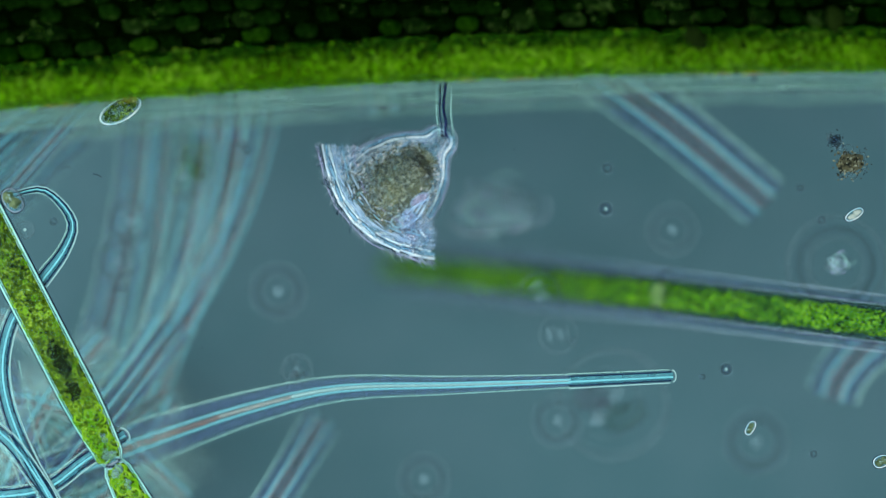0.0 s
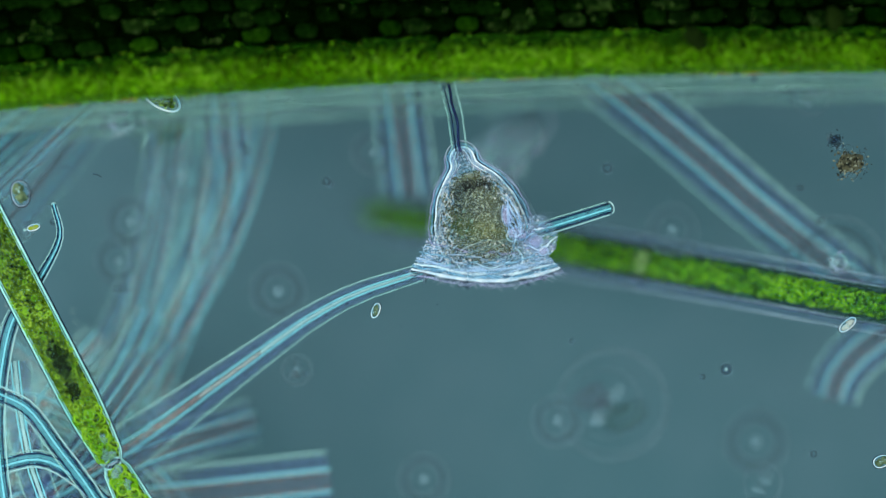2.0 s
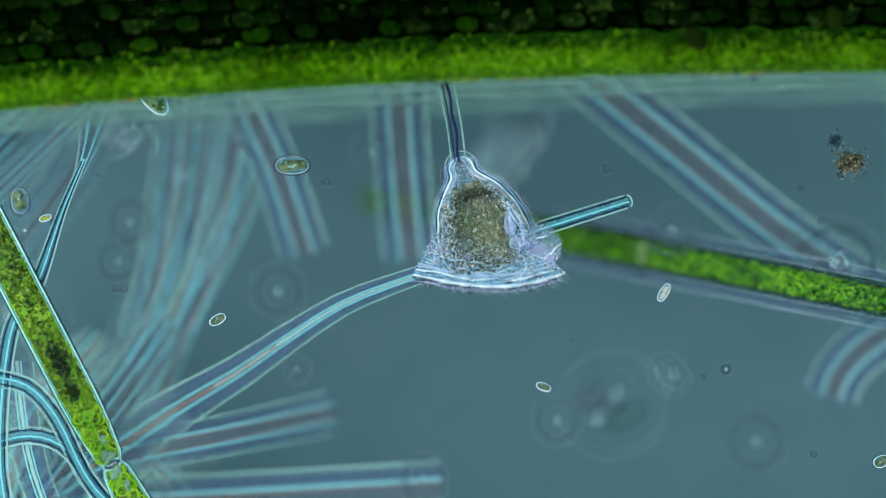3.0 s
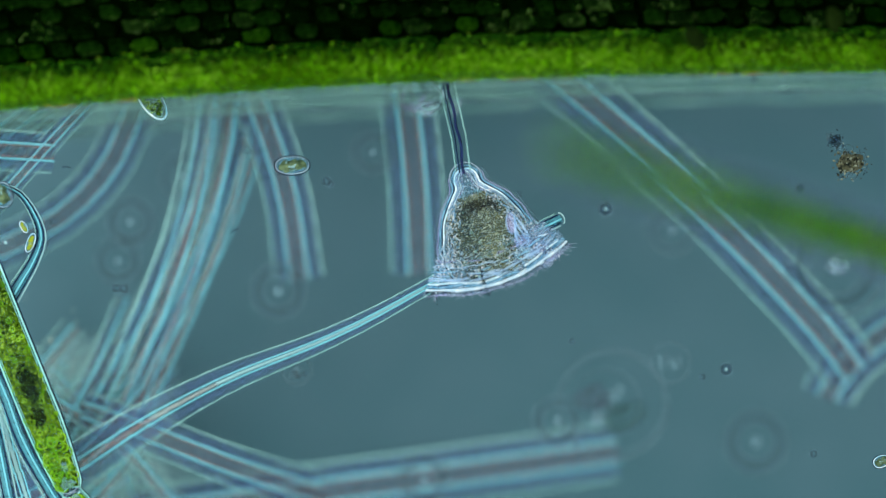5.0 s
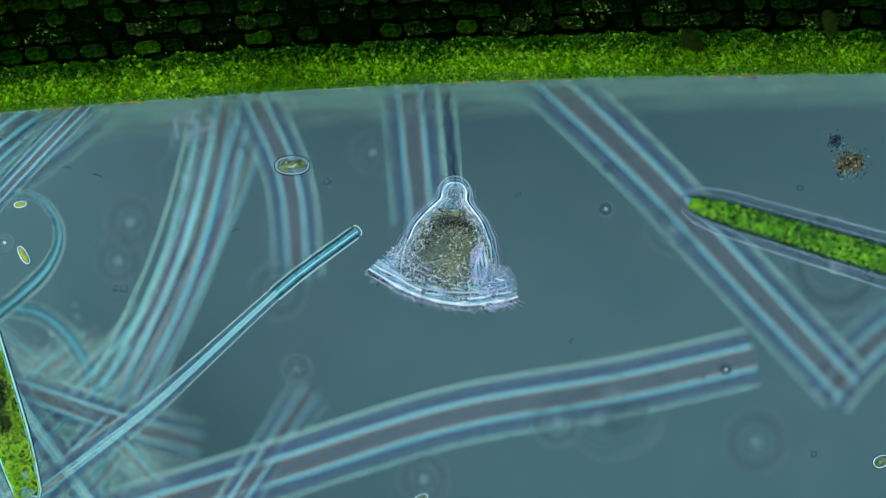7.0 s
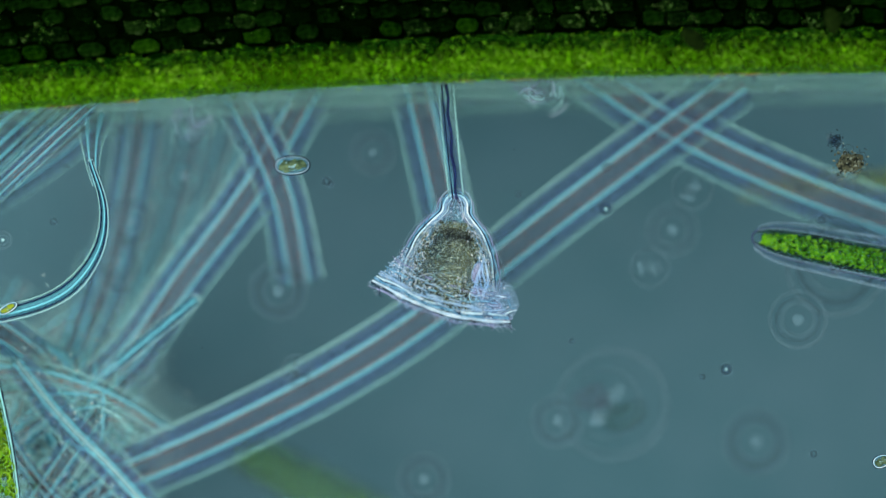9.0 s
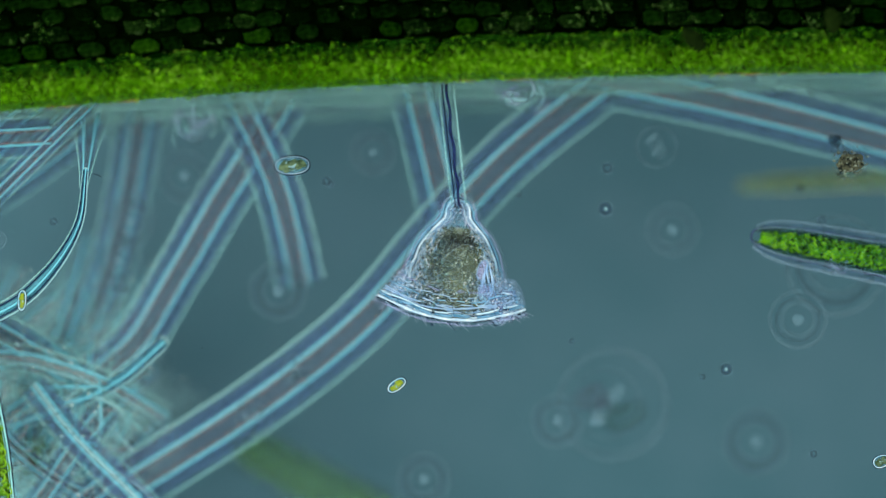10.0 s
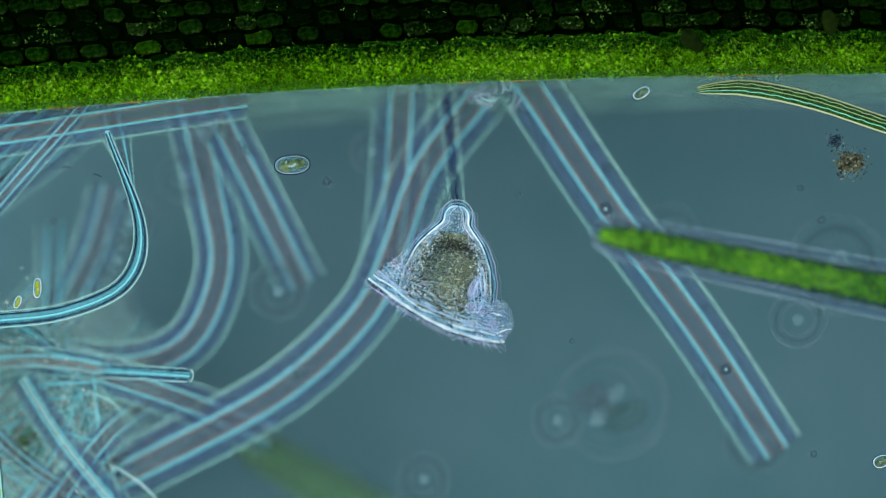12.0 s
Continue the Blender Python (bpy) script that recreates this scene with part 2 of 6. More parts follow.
def along(line, marks):
    """Points at the given distances along a line, which goes on straight past its end."""
    out, run, i = [], 0.0, 0
    for mark in marks:
        while i < len(line) - 2 and run + (line[i + 1] - line[i]).length < mark:
            run += (line[i + 1] - line[i]).length
            i += 1
        d = line[i + 1] - line[i]
        out.append(line[i] + d.normalized() * (mark - run))
    return out


# ---- ground: the glass slide ----
bm = bmesh.new()
bmesh.ops.create_cube(bm, size=1.0, matrix=Matrix.Translation((0, 0, -0.25)) @ Matrix.Diagonal((5.0, 3.4, 0.1, 1)))
bmesh.ops.bevel(bm, geom=bm.edges[:], offset=0.01, segments=2, affect="EDGES")
tagged(part("slide", bm, SLIDE), "microscope slide painted the slate blue of the lit field", "slide", kind="structure")


# ---- the leaf along the top of the field ----
def edge_low(u):
    return 198.0 - 0.090 * u + 0.0000295 * u * u if u < 1500 else 129.4


def edge_mid(u):
    return edge_low(u) - 60.0


def sheet(bm, top, bottom, h_top, h_bottom, thick, nu, nv, rough, seed, index=0):
    """A slab between two curves across the field, with a lumpy upper face and side walls."""
    rows = []
    for j in range(nv + 1):
        row = []
        for i in range(nu + 1):
            u = -250.0 + 2070.0 * i / nu
            f = j / nv
            p = spot(u, top(u) * (1 - f) + bottom(u) * f, 0)
            wob = noise.noise(Vector((u * 0.03, f * 7 + seed, seed)))
            p.z += h_top * (1 - f) + h_bottom * f + rough * wob
            if j == nv:
                p.y += 0.0025 * noise.noise(Vector((u * 0.05, seed, 3)))
            row.append(bm.verts.new(p))
        rows.append(row)
    for a, b in zip(rows, rows[1:]):
        for i in range(nu):
            bm.faces.new((a[i], b[i], b[i + 1], a[i + 1])).material_index = index
    for row in (rows[0], rows[-1]):
        low = [bm.verts.new(v.co - Vector((0, 0, thick))) for v in row]
        for i in range(nu):
            bm.faces.new((row[i], row[i + 1], low[i + 1], low[i])).material_index = index
    bmesh.ops.recalc_face_normals(bm, faces=bm.faces[:])


def build_leaf():
    leaf = thing("leaf", "dark green aquatic leaf with a bright green cellular margin", "leaf", spot(784, 0))
    off = Matrix.Translation(-leaf.location)
    rng = random.Random(4)

    def add(name, bm, mats, label="", kind=""):
        bmesh.ops.transform(bm, matrix=off, verts=bm.verts[:])
        return part(name, bm, mats, leaf, label, kind)

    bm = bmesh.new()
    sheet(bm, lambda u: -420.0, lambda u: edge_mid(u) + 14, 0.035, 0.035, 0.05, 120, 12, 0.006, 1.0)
    add("blade", bm, LEAF_DARK, "leaf tissue painted almost black for its blocked light")
    bm = bmesh.new()
    sheet(bm, lambda u: edge_mid(u) - 4, edge_low, 0.045, 0.036, 0.03, 220, 8, 0.008, 2.0)
    add("margin", bm, LEAF_GREEN, "bright grainy green leaf margin")
    for deep, high in ((18, -0.06), (36, -0.12), (56, -0.26)):
        bm = bmesh.new()
        sheet(bm, lambda u: edge_low(u) - 6, lambda u: edge_low(u) + deep - 0.006 * u + 5 * noise.noise(Vector((u * 0.008, deep, 0))), high, high - 0.004, 0.001, 160, 3, 0.003, deep)
        add("hyaline_rim", bm, HYALINE, "pale translucent outer rim of the leaf")
    u = -150.0
    while u < 1700:
        n = rng.uniform(20, 90)
        bm = bmesh.new()
        line = [spot(u + n * f, edge_low(u + n * f) + 1.5 + rng.uniform(-0.6, 0.6) + 2.0 * noise.noise(Vector((u * 0.02, f, 0))), 0.072) for f in [j / 8 for j in range(9)]]
        tube(bm, line, [0.0003 + 0.0011 * math.sin(math.pi * j / 8) for j in range(9)], 6)
        add("rim_line", bm, RUST if rng.random() < 0.72 else HYALINE, "thin rusty outline")
        u += n * rng.uniform(0.85, 1.3)
    bm = bmesh.new()
    line = [spot(u, edge_low(u) + 43.0 - 0.006 * u + 2 * noise.noise(Vector((u * 0.02, 4, 0))), -0.17) for u in range(-200, 1780, 12)]
    tube(bm, line, 0.0042, 6)
    add("outer_line", bm, RING)
    for low, size in ((4, 0.0016), (12, 0.0012), (30, 0.0018)):
        bm = bmesh.new()
        line = [spot(u, edge_low(u) + low - 0.004 * u + 5 * noise.noise(Vector((u * 0.013, low, 0))), -0.09) for u in range(-200, 1780, 10)]
        tube(bm, line, [max(0.0004, size * (0.6 + 1.6 * noise.noise(Vector((u * 0.02, low, 9))))) for u in range(-200, 1780, 10)], 6)
        add("rim_fold", bm, HYALINE, "pale fold of the outer rim")

    def in_margin(low=0.20, high=0.90):
        u = rng.uniform(-120, 1690)
        f = min(1.0, max(0.0, rng.gauss(0.5 * (low + high), 0.36 * (high - low))))
        top = edge_mid(u) - 12 - 12 * noise.noise(Vector((u * 0.02, 7, 0)))
        return spot(u, top + (edge_low(u) - top) * f, rng.uniform(0.050, 0.066))
    add("margin_grain", grains(17000, in_margin, (0.0009, 0.0032), rng), GRAIN, "green plastids crowded in the margin", "stuff")
    add("margin_cell", grains(620, lambda: in_margin(0.05, 0.75) + Vector((0, 0, 0.001)), (0.003, 0.0075), rng), GRAIN, "swollen cells of the margin", "stuff")
    add("dark_grain", grains(7000, lambda: in_margin(-0.24, 0.30) + Vector((0, 0, 0.010)), (0.0012, 0.0040), rng), MARGIN_DARK, "darker plastids along the inner margin", "stuff")
    add("edge_grain", grains(3600, lambda: in_margin(0.84, 1.02) + Vector((0, 0, 0.008)), (0.0008, 0.0026), rng), MARGIN_EDGE, "bluish green outer seam", "stuff")

    shapes = []
    for k in range(9):
        bm = bmesh.new()
        w, d = rng.uniform(21, 26) / 1000, rng.uniform(13.5, 16.5) / 1000
        rim = []
        for a in range(10):
            t = 2 * math.pi * a / 10
            c, s = math.cos(t), math.sin(t)
            wob = rng.uniform(0.70, 1.10)
            rim.append((math.copysign(abs(c) ** 0.6, c) * w * wob, math.copysign(abs(s) ** 0.6, s) * d * wob))
        low = [bm.verts.new((x, y, -0.008)) for x, y in rim]
        mid = [bm.verts.new((x * 0.95, y * 0.95, 0.004)) for x, y in rim]
        top = [bm.verts.new((x * 0.6, y * 0.6, 0.009)) for x, y in rim]
        for a, b in ((low, mid), (mid, top)):
            for i in range(10):
                bm.faces.new((a[i], a[(i + 1) % 10], b[(i + 1) % 10], b[i]))
        bm.faces.new(top)
        data = bpy.data.meshes.new("cell")
        bm.to_mesh(data)
        bm.free()
        kinds = []
        for mat in (LEAF_CELL, LEAF_CELL_MID, LEAF_CELL_PALE):
            kind = data.copy()
            kind.materials.append(mat)
            kind.shade_smooth()
            kinds.append(kind)
        bpy.data.meshes.remove(data)
        shapes.append(kinds)
    # cells that hold pale crystals, as (u, v)
    pale = ((75, 44), (84, 70), (262, 42), (440, 28), (725, 74), (748, 48), (892, 30), (936, 36), (906, 56), (1020, 38), (1066, 16), (1224, 36), (1332, 30), (1440, 40), (1505, 24), (1180, 14))
    for row in range(6):
        u = -60.0 + rng.uniform(0, 30)
        while u < 1640:
            v = edge_mid(u) - 8 - row * 30.0 + rng.uniform(-3, 3)
            if v > -25:
                rich = min(math.hypot(u - a, (v - b) * 1.4) for a, b in pale) < 27
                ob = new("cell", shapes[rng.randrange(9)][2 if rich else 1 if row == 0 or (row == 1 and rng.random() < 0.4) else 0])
                ob.parent = leaf
                ob.location = spot(u, v, 0.050 - 0.001 * row) - leaf.location
                ob.rotation_euler = (rng.uniform(-0.1, 0.1), rng.uniform(-0.1, 0.1), rng.uniform(-0.12, 0.12) + 0.04)
            u += rng.uniform(42, 54)
    bm = bmesh.new()
    for k in range(6000):
        c = in_margin(0.02, 0.90) + Vector((0, 0, 0.010))
        a, n, w = rng.uniform(0, 6.3), rng.uniform(0.002, 0.007), rng.uniform(0.3, 1.8)
        tube(bm, [c + Vector((n * math.cos(a + w * f), n * math.sin(a + w * f), 0)) for f in (0, 0.33, 0.66, 1)], rng.uniform(0.0003, 0.0007), 4)
    add("crinkle", bm, FLECK, "fine bright creases of the margin", "stuff")

    bm = bmesh.new()
    spots = [(u, v, 18) for u, v in pale] + [(rng.uniform(-20, 1600), rng.uniform(0, 96), rng.randrange(2, 6)) for c in range(60)]
    for u, v, count in spots:
        for k in range(count if v < edge_mid(u) - 4 else 2):
            p = spot(u + rng.gauss(0, 10), v + rng.gauss(0, 6), 0.062)
            a, n, w = rng.uniform(0, 6.3), rng.uniform(0.002, 0.007), rng.uniform(-1.6, 1.6)
            tube(bm, [p + Vector((n * f * math.cos(a + w * f), n * f * math.sin(a + w * f), 0)) for f in (0, 0.33, 0.66, 1)], rng.uniform(0.0003, 0.0009), 4)
    add("cell_crease", bm, CELL_FLECK, "pale creases and crystals in the cells", "stuff")
    # Dark oval bodies lying above the leaf, the second one a diatom.
    bm = bmesh.new()
    blob(bm, spot(1227, 70, 0.098), (0.026, 0.0155, 0.004), 0.2, 0, 3, -0.75)
    add("dark_spot", bm, DARK_SPOT, "dark oval body lying over the margin")
    bm = bmesh.new()
    blob(bm, spot(1472, 38, 0.086), (0.014, 0.022, 0.004), 0.3, 0, 3, 0.2)
    add("dark_spot", bm, DARK_SPOT, "dark oval diatom over the cells")

    return leaf


leaf = build_leaf()


# ---- threads, built in short rigid links ----
# Diffraction bands of out-of-focus threads are built here as pale, blue and warm strands.
STRANDS = {
    # name, lateral place and radius in shares of the width, height share, material
    "wide": (("core", 0.0, 0.14, 0.25, GREY), ("sheath_edge", 0.5, 0.028, 0.5, PALE), ("sheath_edge", -0.5, 0.028, 0.5, PALE), ("bright_line", 0.20, 0.026, 1, CYAN), ("bright_line", -0.20, 0.026, 1, CYAN),
             ("warm_line", 0.135, 0.026, 1, ROSE), ("warm_line", -0.135, 0.026, 1, ROSE), ("sheath", 0.34, 0.135, 0.25, BLUE), ("sheath", -0.34, 0.135, 0.25, BLUE), ("inner_sheath", 0.31, 0.075, 0.25, BLUE), ("inner_sheath", -0.31, 0.075, 0.25, BLUE)),
    "fine": (("core", 0.0, 0.30, 0.3, TEAL), ("sheath_edge", 0.56, 0.060, 1, WHITE), ("sheath_edge", -0.56, 0.060, 1, PALE), ("dark_line", 0.36, 0.046, 1, NAVY), ("dark_line", -0.36, 0.046, 1, NAVY), ("bright_line", 0.06, 0.075, 1, CYAN)),
    "bright": (("core", 0.0, 0.060, 0.5, WHITE), ("sheath_edge", 0.5, 0.028, 0.5, PALE), ("sheath_edge", -0.5, 0.028, 0.5, PALE), ("sheath", 0.30, 0.16, 0.25, BLUE), ("sheath", -0.30, 0.16, 0.25, BLUE), ("inner_sheath", 0.28, 0.09, 0.25, BLUE), ("inner_sheath", -0.28, 0.09, 0.25, BLUE), ("bright_line", 0.125, 0.025, 1, CYAN), ("bright_line", -0.125, 0.025, 1, CYAN)),
    "rosy": (("core", 0.0, 0.060, 0.5, ROSE), ("sheath_edge", 0.5, 0.028, 0.5, PALE), ("sheath_edge", -0.5, 0.028, 0.5, PALE), ("sheath", 0.32, 0.15, 0.25, BLUE), ("sheath", -0.32, 0.15, 0.25, BLUE), ("inner_sheath", 0.30, 0.09, 0.25, BLUE), ("inner_sheath", -0.30, 0.09, 0.25, BLUE), ("bright_line", 0.125, 0.025, 1, CYAN), ("bright_line", -0.125, 0.025, 1, CYAN)),
    "stalk": (("twist", -0.04, 0.10, 1, STALK), ("sheath_edge", 0.5, 0.07, 1, PALE), ("sheath_edge", -0.5, 0.07, 1, PALE), ("side_strand", 0.26, 0.035, 1, NAVY)),
    "hair": (("core", 0.0, 0.12, 0.25, GREY), ("sheath_edge", -0.5, 0.050, 1, PALE), ("sheath_edge", 0.5, 0.050, 1, PALE), ("bright_line", -0.2, 0.042, 1, CYAN), ("bright_line", 0.2, 0.042, 1, CYAN), ("sheath", 0.34, 0.13, 0.25, BLUE), ("sheath", -0.34, 0.13, 0.25, BLUE)),
    "milky": (("core", 0.0, 0.26, 0.25, TANGLE_HAZE), ("sheath_edge", -0.5, 0.042, 1, PALE), ("sheath_edge", 0.5, 0.042, 1, PALE), ("bright_line", -0.2, 0.040, 1, CYAN), ("bright_line", 0.2, 0.040, 1, WHITE), ("warm_line", 0.0, 0.050, 1, ROSE)),
    "veil": (("core", -0.22, 0.017, 1, CYAN), ("bright_line", 0.22, 0.017, 1, CYAN), ("warm_line", 0.10, 0.030, 1, ROSE), ("sheath_edge", -0.5, 0.032, 1, PALE)),
}
STRANDS["blush"] = tuple((n, side, r, f, BLUSH if n == "core" else m) for n, side, r, f, m in STRANDS["rosy"])
MADE = {}


def strand_mesh(strand, length, w0, w1, end):
    """One strand of a link, from the link's forward joint along +x; alike strands share their mesh."""
    name, side, r, flat, mat = strand
    key = (name, side, r, mat.name, round(length, 5), round(w0, 1), round(w1, 1), end)
    if key in MADE:
        return MADE[key]
    bm = bmesh.new()
    lap = 0.001 + 0.0035 * abs(side)
    steps = 10 if name == "twist" else 3
    xs = [-lap + (length + 2 * lap) * k / steps for k in range(steps + 1)]
    wid = lambda x: (w0 + (w1 - w0) * max(0.0, min(1.0, x / length))) / 1000.0
    lift = 0.004 if flat == 1 else 0.0
    cut = 0.012 * (abs(side) - 0.2) if end else -1.0
    twist = (lambda x: 0.06 * math.sin(2 * math.pi * x / length)) if name == "twist" else (lambda x: 0.0)
    tube(bm, [(max(x, cut), wid(x) * (side + twist(x)), lift) for x in xs], [max(0.0013, wid(x) * r) for x in xs], 10 if r > 0.1 else 6, 0, caps=end, flat=flat)
    if end and name == "sheath_edge" and side > 0.49 and w0 < 36:
        arc = [(-0.30 * math.cos(a) * wid(0), 0.5 * math.sin(a) * wid(0), 0.0) for a in [math.pi * (k / 10 - 0.5) for k in range(11)]]
        tube(bm, arc[::-1], max(0.0013, r * wid(0)), 6)
    data = bpy.data.meshes.new(name)
    bm.to_mesh(data)
    bm.free()
    data.materials.append(mat)
    data.shade_smooth()
    MADE[key] = data
    return data


def thread(name, label, style, length, link, w0, w1, h=0.0, taper=None, swell=1.4, category="algal thread", group="colourless threads", rosy=None, dip=0.0, tip=0.0):
    """A thread whose tip is link 0. w0, w1: width at the tip and at the far end; taper: the share of its length over which it widens;
    rosy: the share of its length past which its core is rose; dip: how far the tip sinks; tip: the share of its length that is a fine tube."""
    ob = thing(name, label, category, spot(784, 441, h), group)
    count = max(2, round(length / link))
    step = length / count / 1000.0
    width = lambda k: w0 + (w1 - w0) * min(1.0, k / count / (taper or 1.0)) ** (swell if taper else 1.0)
    links = []
    for k in range(count):
        strands = STRANDS["fine" if k / count < tip else "rosy" if rosy and k / count > rosy + 0.06 else "blush" if rosy and k / count > rosy - 0.06 else style]
        piece = None
        for strand in strands:
            ob_strand = new("link" if piece is None else strand[0], strand_mesh(strand, step, width(k), width(k + 1), k == 0))
            ob_strand.parent = piece or ob
            piece = piece or ob_strand
        links.append(piece)
    return {"ob": ob, "links": links, "steps": [step] * count, "h": h, "rows": {}, "dip": dip}


def bend(th, t, *points, h0=None, h1=None):
    """Notes how a thread lies at t: points (u, v) or (u, v, height) from its tip to its far end. h0, h1: height at the tip and at the last point."""
    h0 = th["h"] if h0 is None else h0
    h1 = th["h"] if h1 is None else h1
    n = len(points) - 1
    th["rows"][t] = [spot(p[0], p[1], p[2] if len(p) > 2 else h0 + (h1 - h0) * i / n - (0 if i else th.get("dip", 0.0))) for i, p in enumerate(points)]


def settle(th):
    """Keys every link of a thread by its noted rows."""
    base = th["ob"].location
    per = [[] for _ in th["links"]]
    times = sorted(th["rows"])
    for t in times:
        joints = along(smooth_line(th["rows"][t]), [sum(th["steps"][:k]) for k in range(len(th["links"]) + 1)])
        for k in range(len(th["links"])):
            x = (joints[k + 1] - joints[k]).normalized()
            y = Vector((0, 0, 1)).cross(x).normalized()
            z = x.cross(y)
            m = Matrix((x, y, z)).transposed().to_4x4()
            m.translation = joints[k] - base
            per[k].append((t, m))
    for piece, rows in zip(th["links"], per):
        if times[0] > 0:
            rows = [(0.0, rows[0][1])] + rows
        if times[-1] < 12:
            rows = rows + [(12.0, rows[-1][1])]
        walk(piece, rows)


reach = thread("reaching_thread", "long colourless blue-green thread with a rounded tip", "bright", 1180, 46, 21, 80, 0.004, 0.8, swell=2.0, rosy=0.62, tip=0.13)
sweep = thread("sweeping_thread", "broad translucent blue thread with bright lines", "wide", 1500, 32, 102, 104, -0.15)
slant = thread("slanting_thread", "broad translucent blue thread from under the leaf", "wide", 1000, 60, 100, 106, -0.155, dip=0.05)
drop_a = thread("hanging_thread", "translucent thread hanging from the leaf edge", "wide", 420, 52, 98, 98, -0.155, dip=0.07)
drop_b = thread("hanging_thread", "translucent thread hanging from the leaf edge", "wide", 420, 52, 86, 80, -0.15, dip=0.07)
fan_a = thread("fanned_thread", "translucent blue thread in the fanned bundle", "wide", 900, 30, 96, 80, -0.16)
fan_b = thread("fanned_thread", "translucent blue thread in the fanned bundle", "wide", 800, 56, 84, 70, -0.18)
fan_c = thread("fanned_thread", "translucent blue thread in the fanned bundle", "wide", 640, 50, 84, 74, -0.16)
upper = thread("upper_thread", "bright translucent thread lying against the leaf", "wide", 620, 50, 70, 78, -0.05)
curl = thread("curled_thread", "sharp curled cyan thread with a hooked tip", "fine", 780, 15, 8, 25, 0.004, 0.3)
flare = thread("frayed_thread", "pale frayed end of the curled thread", "hair", 200, 25, 74, 13, -0.02, dip=0.12)
low_a = thread("low_thread", "thin cyan thread in the tangle", "fine", 520, 20, 26, 26, 0.006)
low_b = thread("low_thread", "thin cyan thread in the tangle", "fine", 520, 20, 26, 26, -0.05)
cross_a = thread("crossing_thread", "broad translucent thread crossing the bundle", "wide", 620, 56, 70, 60, -0.13, dip=0.15)
cross_b = thread("crossing_thread", "translucent thread crossing the bundle", "wide", 520, 52, 78, 66, -0.11, dip=0.15)
cross_c = thread("crossing_thread", "blue thread with bright lines crossing the bundle", "bright", 520, 40, 56, 56, -0.01)
cross_d = thread("crossing_thread", "translucent thread in the tangle", "wide", 480, 40, 60, 56, -0.10, dip=0.15)
corner = thread("corner_thread", "reddish translucent thread bent at its tip", "wide", 420, 34, 92, 100, -0.24)
veils = [thread("faint_thread", "faint out-of-focus thread in the fanned bundle", "veil", 780, 65, 66, 80, -0.13 - 0.012 * k, dip=0.04) for k in range(4)]
hairs = [thread("tangled_thread", "translucent pale thread in the dense tangle", "milky" if k < 16 and k % 4 or k > 21 else "wide" if k % 3 == 0 else "hair", 430 + 24 * (k % 7), 44, 34 + 13 * (k % 3), 36 + 13 * (k % 3), -0.12 - 0.014 * (k % 7), dip=0.08) for k in range(27)]
def build_haze():
    """Soft, far clumps that put the milky glare of the tangle into pale colour."""
    ob = thing("haze_mass", "milky haze painted as a pale mass amid the threads", "slime", spot(130, 780, -0.28))
    rng = random.Random(23)
    for k in range(34):
        bm = bmesh.new()
        blob(bm, (max(-0.16, min(0.11, rng.gauss(-0.01, 0.065))), max(-0.16, min(0.12, rng.gauss(0.0, 0.07))), -0.28 - 0.004 * k), (rng.uniform(0.05, 0.11), rng.uniform(0.05, 0.10), 0.02), 0.9, 0, 3, rng.uniform(0, 3), k * 1.7)
        part("slime_clump", bm, TANGLE_HAZE, ob)
    def within_haze():
        return (rng.gauss(0, 0.085), rng.gauss(0.02, 0.095), rng.uniform(0.06, 0.19))
    part("slime_grain", grains(900, within_haze, (0.0010, 0.0042), rng), HAZE_GRAIN, ob, "pale grains added for sparkle in the haze", "stuff")
    for k in range(170):
        x, y, z = within_haze()
        x, y, z = max(-0.16, min(0.08, x)), 0.7 * max(-0.16, min(0.16, y)) - 0.03, z - 0.03
        a, n, w = rng.choice((0.75, 0.55, -0.70, -0.45, 1.2)) + rng.gauss(0, 0.16), rng.uniform(0.03, 0.13), rng.uniform(-0.3, 0.3)
        line = smooth_line([(x + n * f * math.cos(a + w * f), y + n * f * math.sin(a + w * f), z) for f in (0, 0.25, 0.5, 0.75, 1)], 3)
        size = rng.uniform(0.0012, 0.0026)
        bm = bmesh.new()
        tube(bm, line, [size * math.sin(math.pi * (0.06 + 0.88 * j / (len(line) - 1))) ** 0.4 for j in range(len(line))], 5)
        part("slime_fibre", bm, (HAZE_GRAIN, CYAN, PALE, WHITE, CYAN, HAZE_GRAIN, PALE, ROSE)[k % 8], ob)
    return ob


haze = build_haze()
stalk = thread("stalk", "clear stalk with a dark contractile strand", "stalk", 330, 66, 25, 28, 0.0, category="stalk", group="stalk")


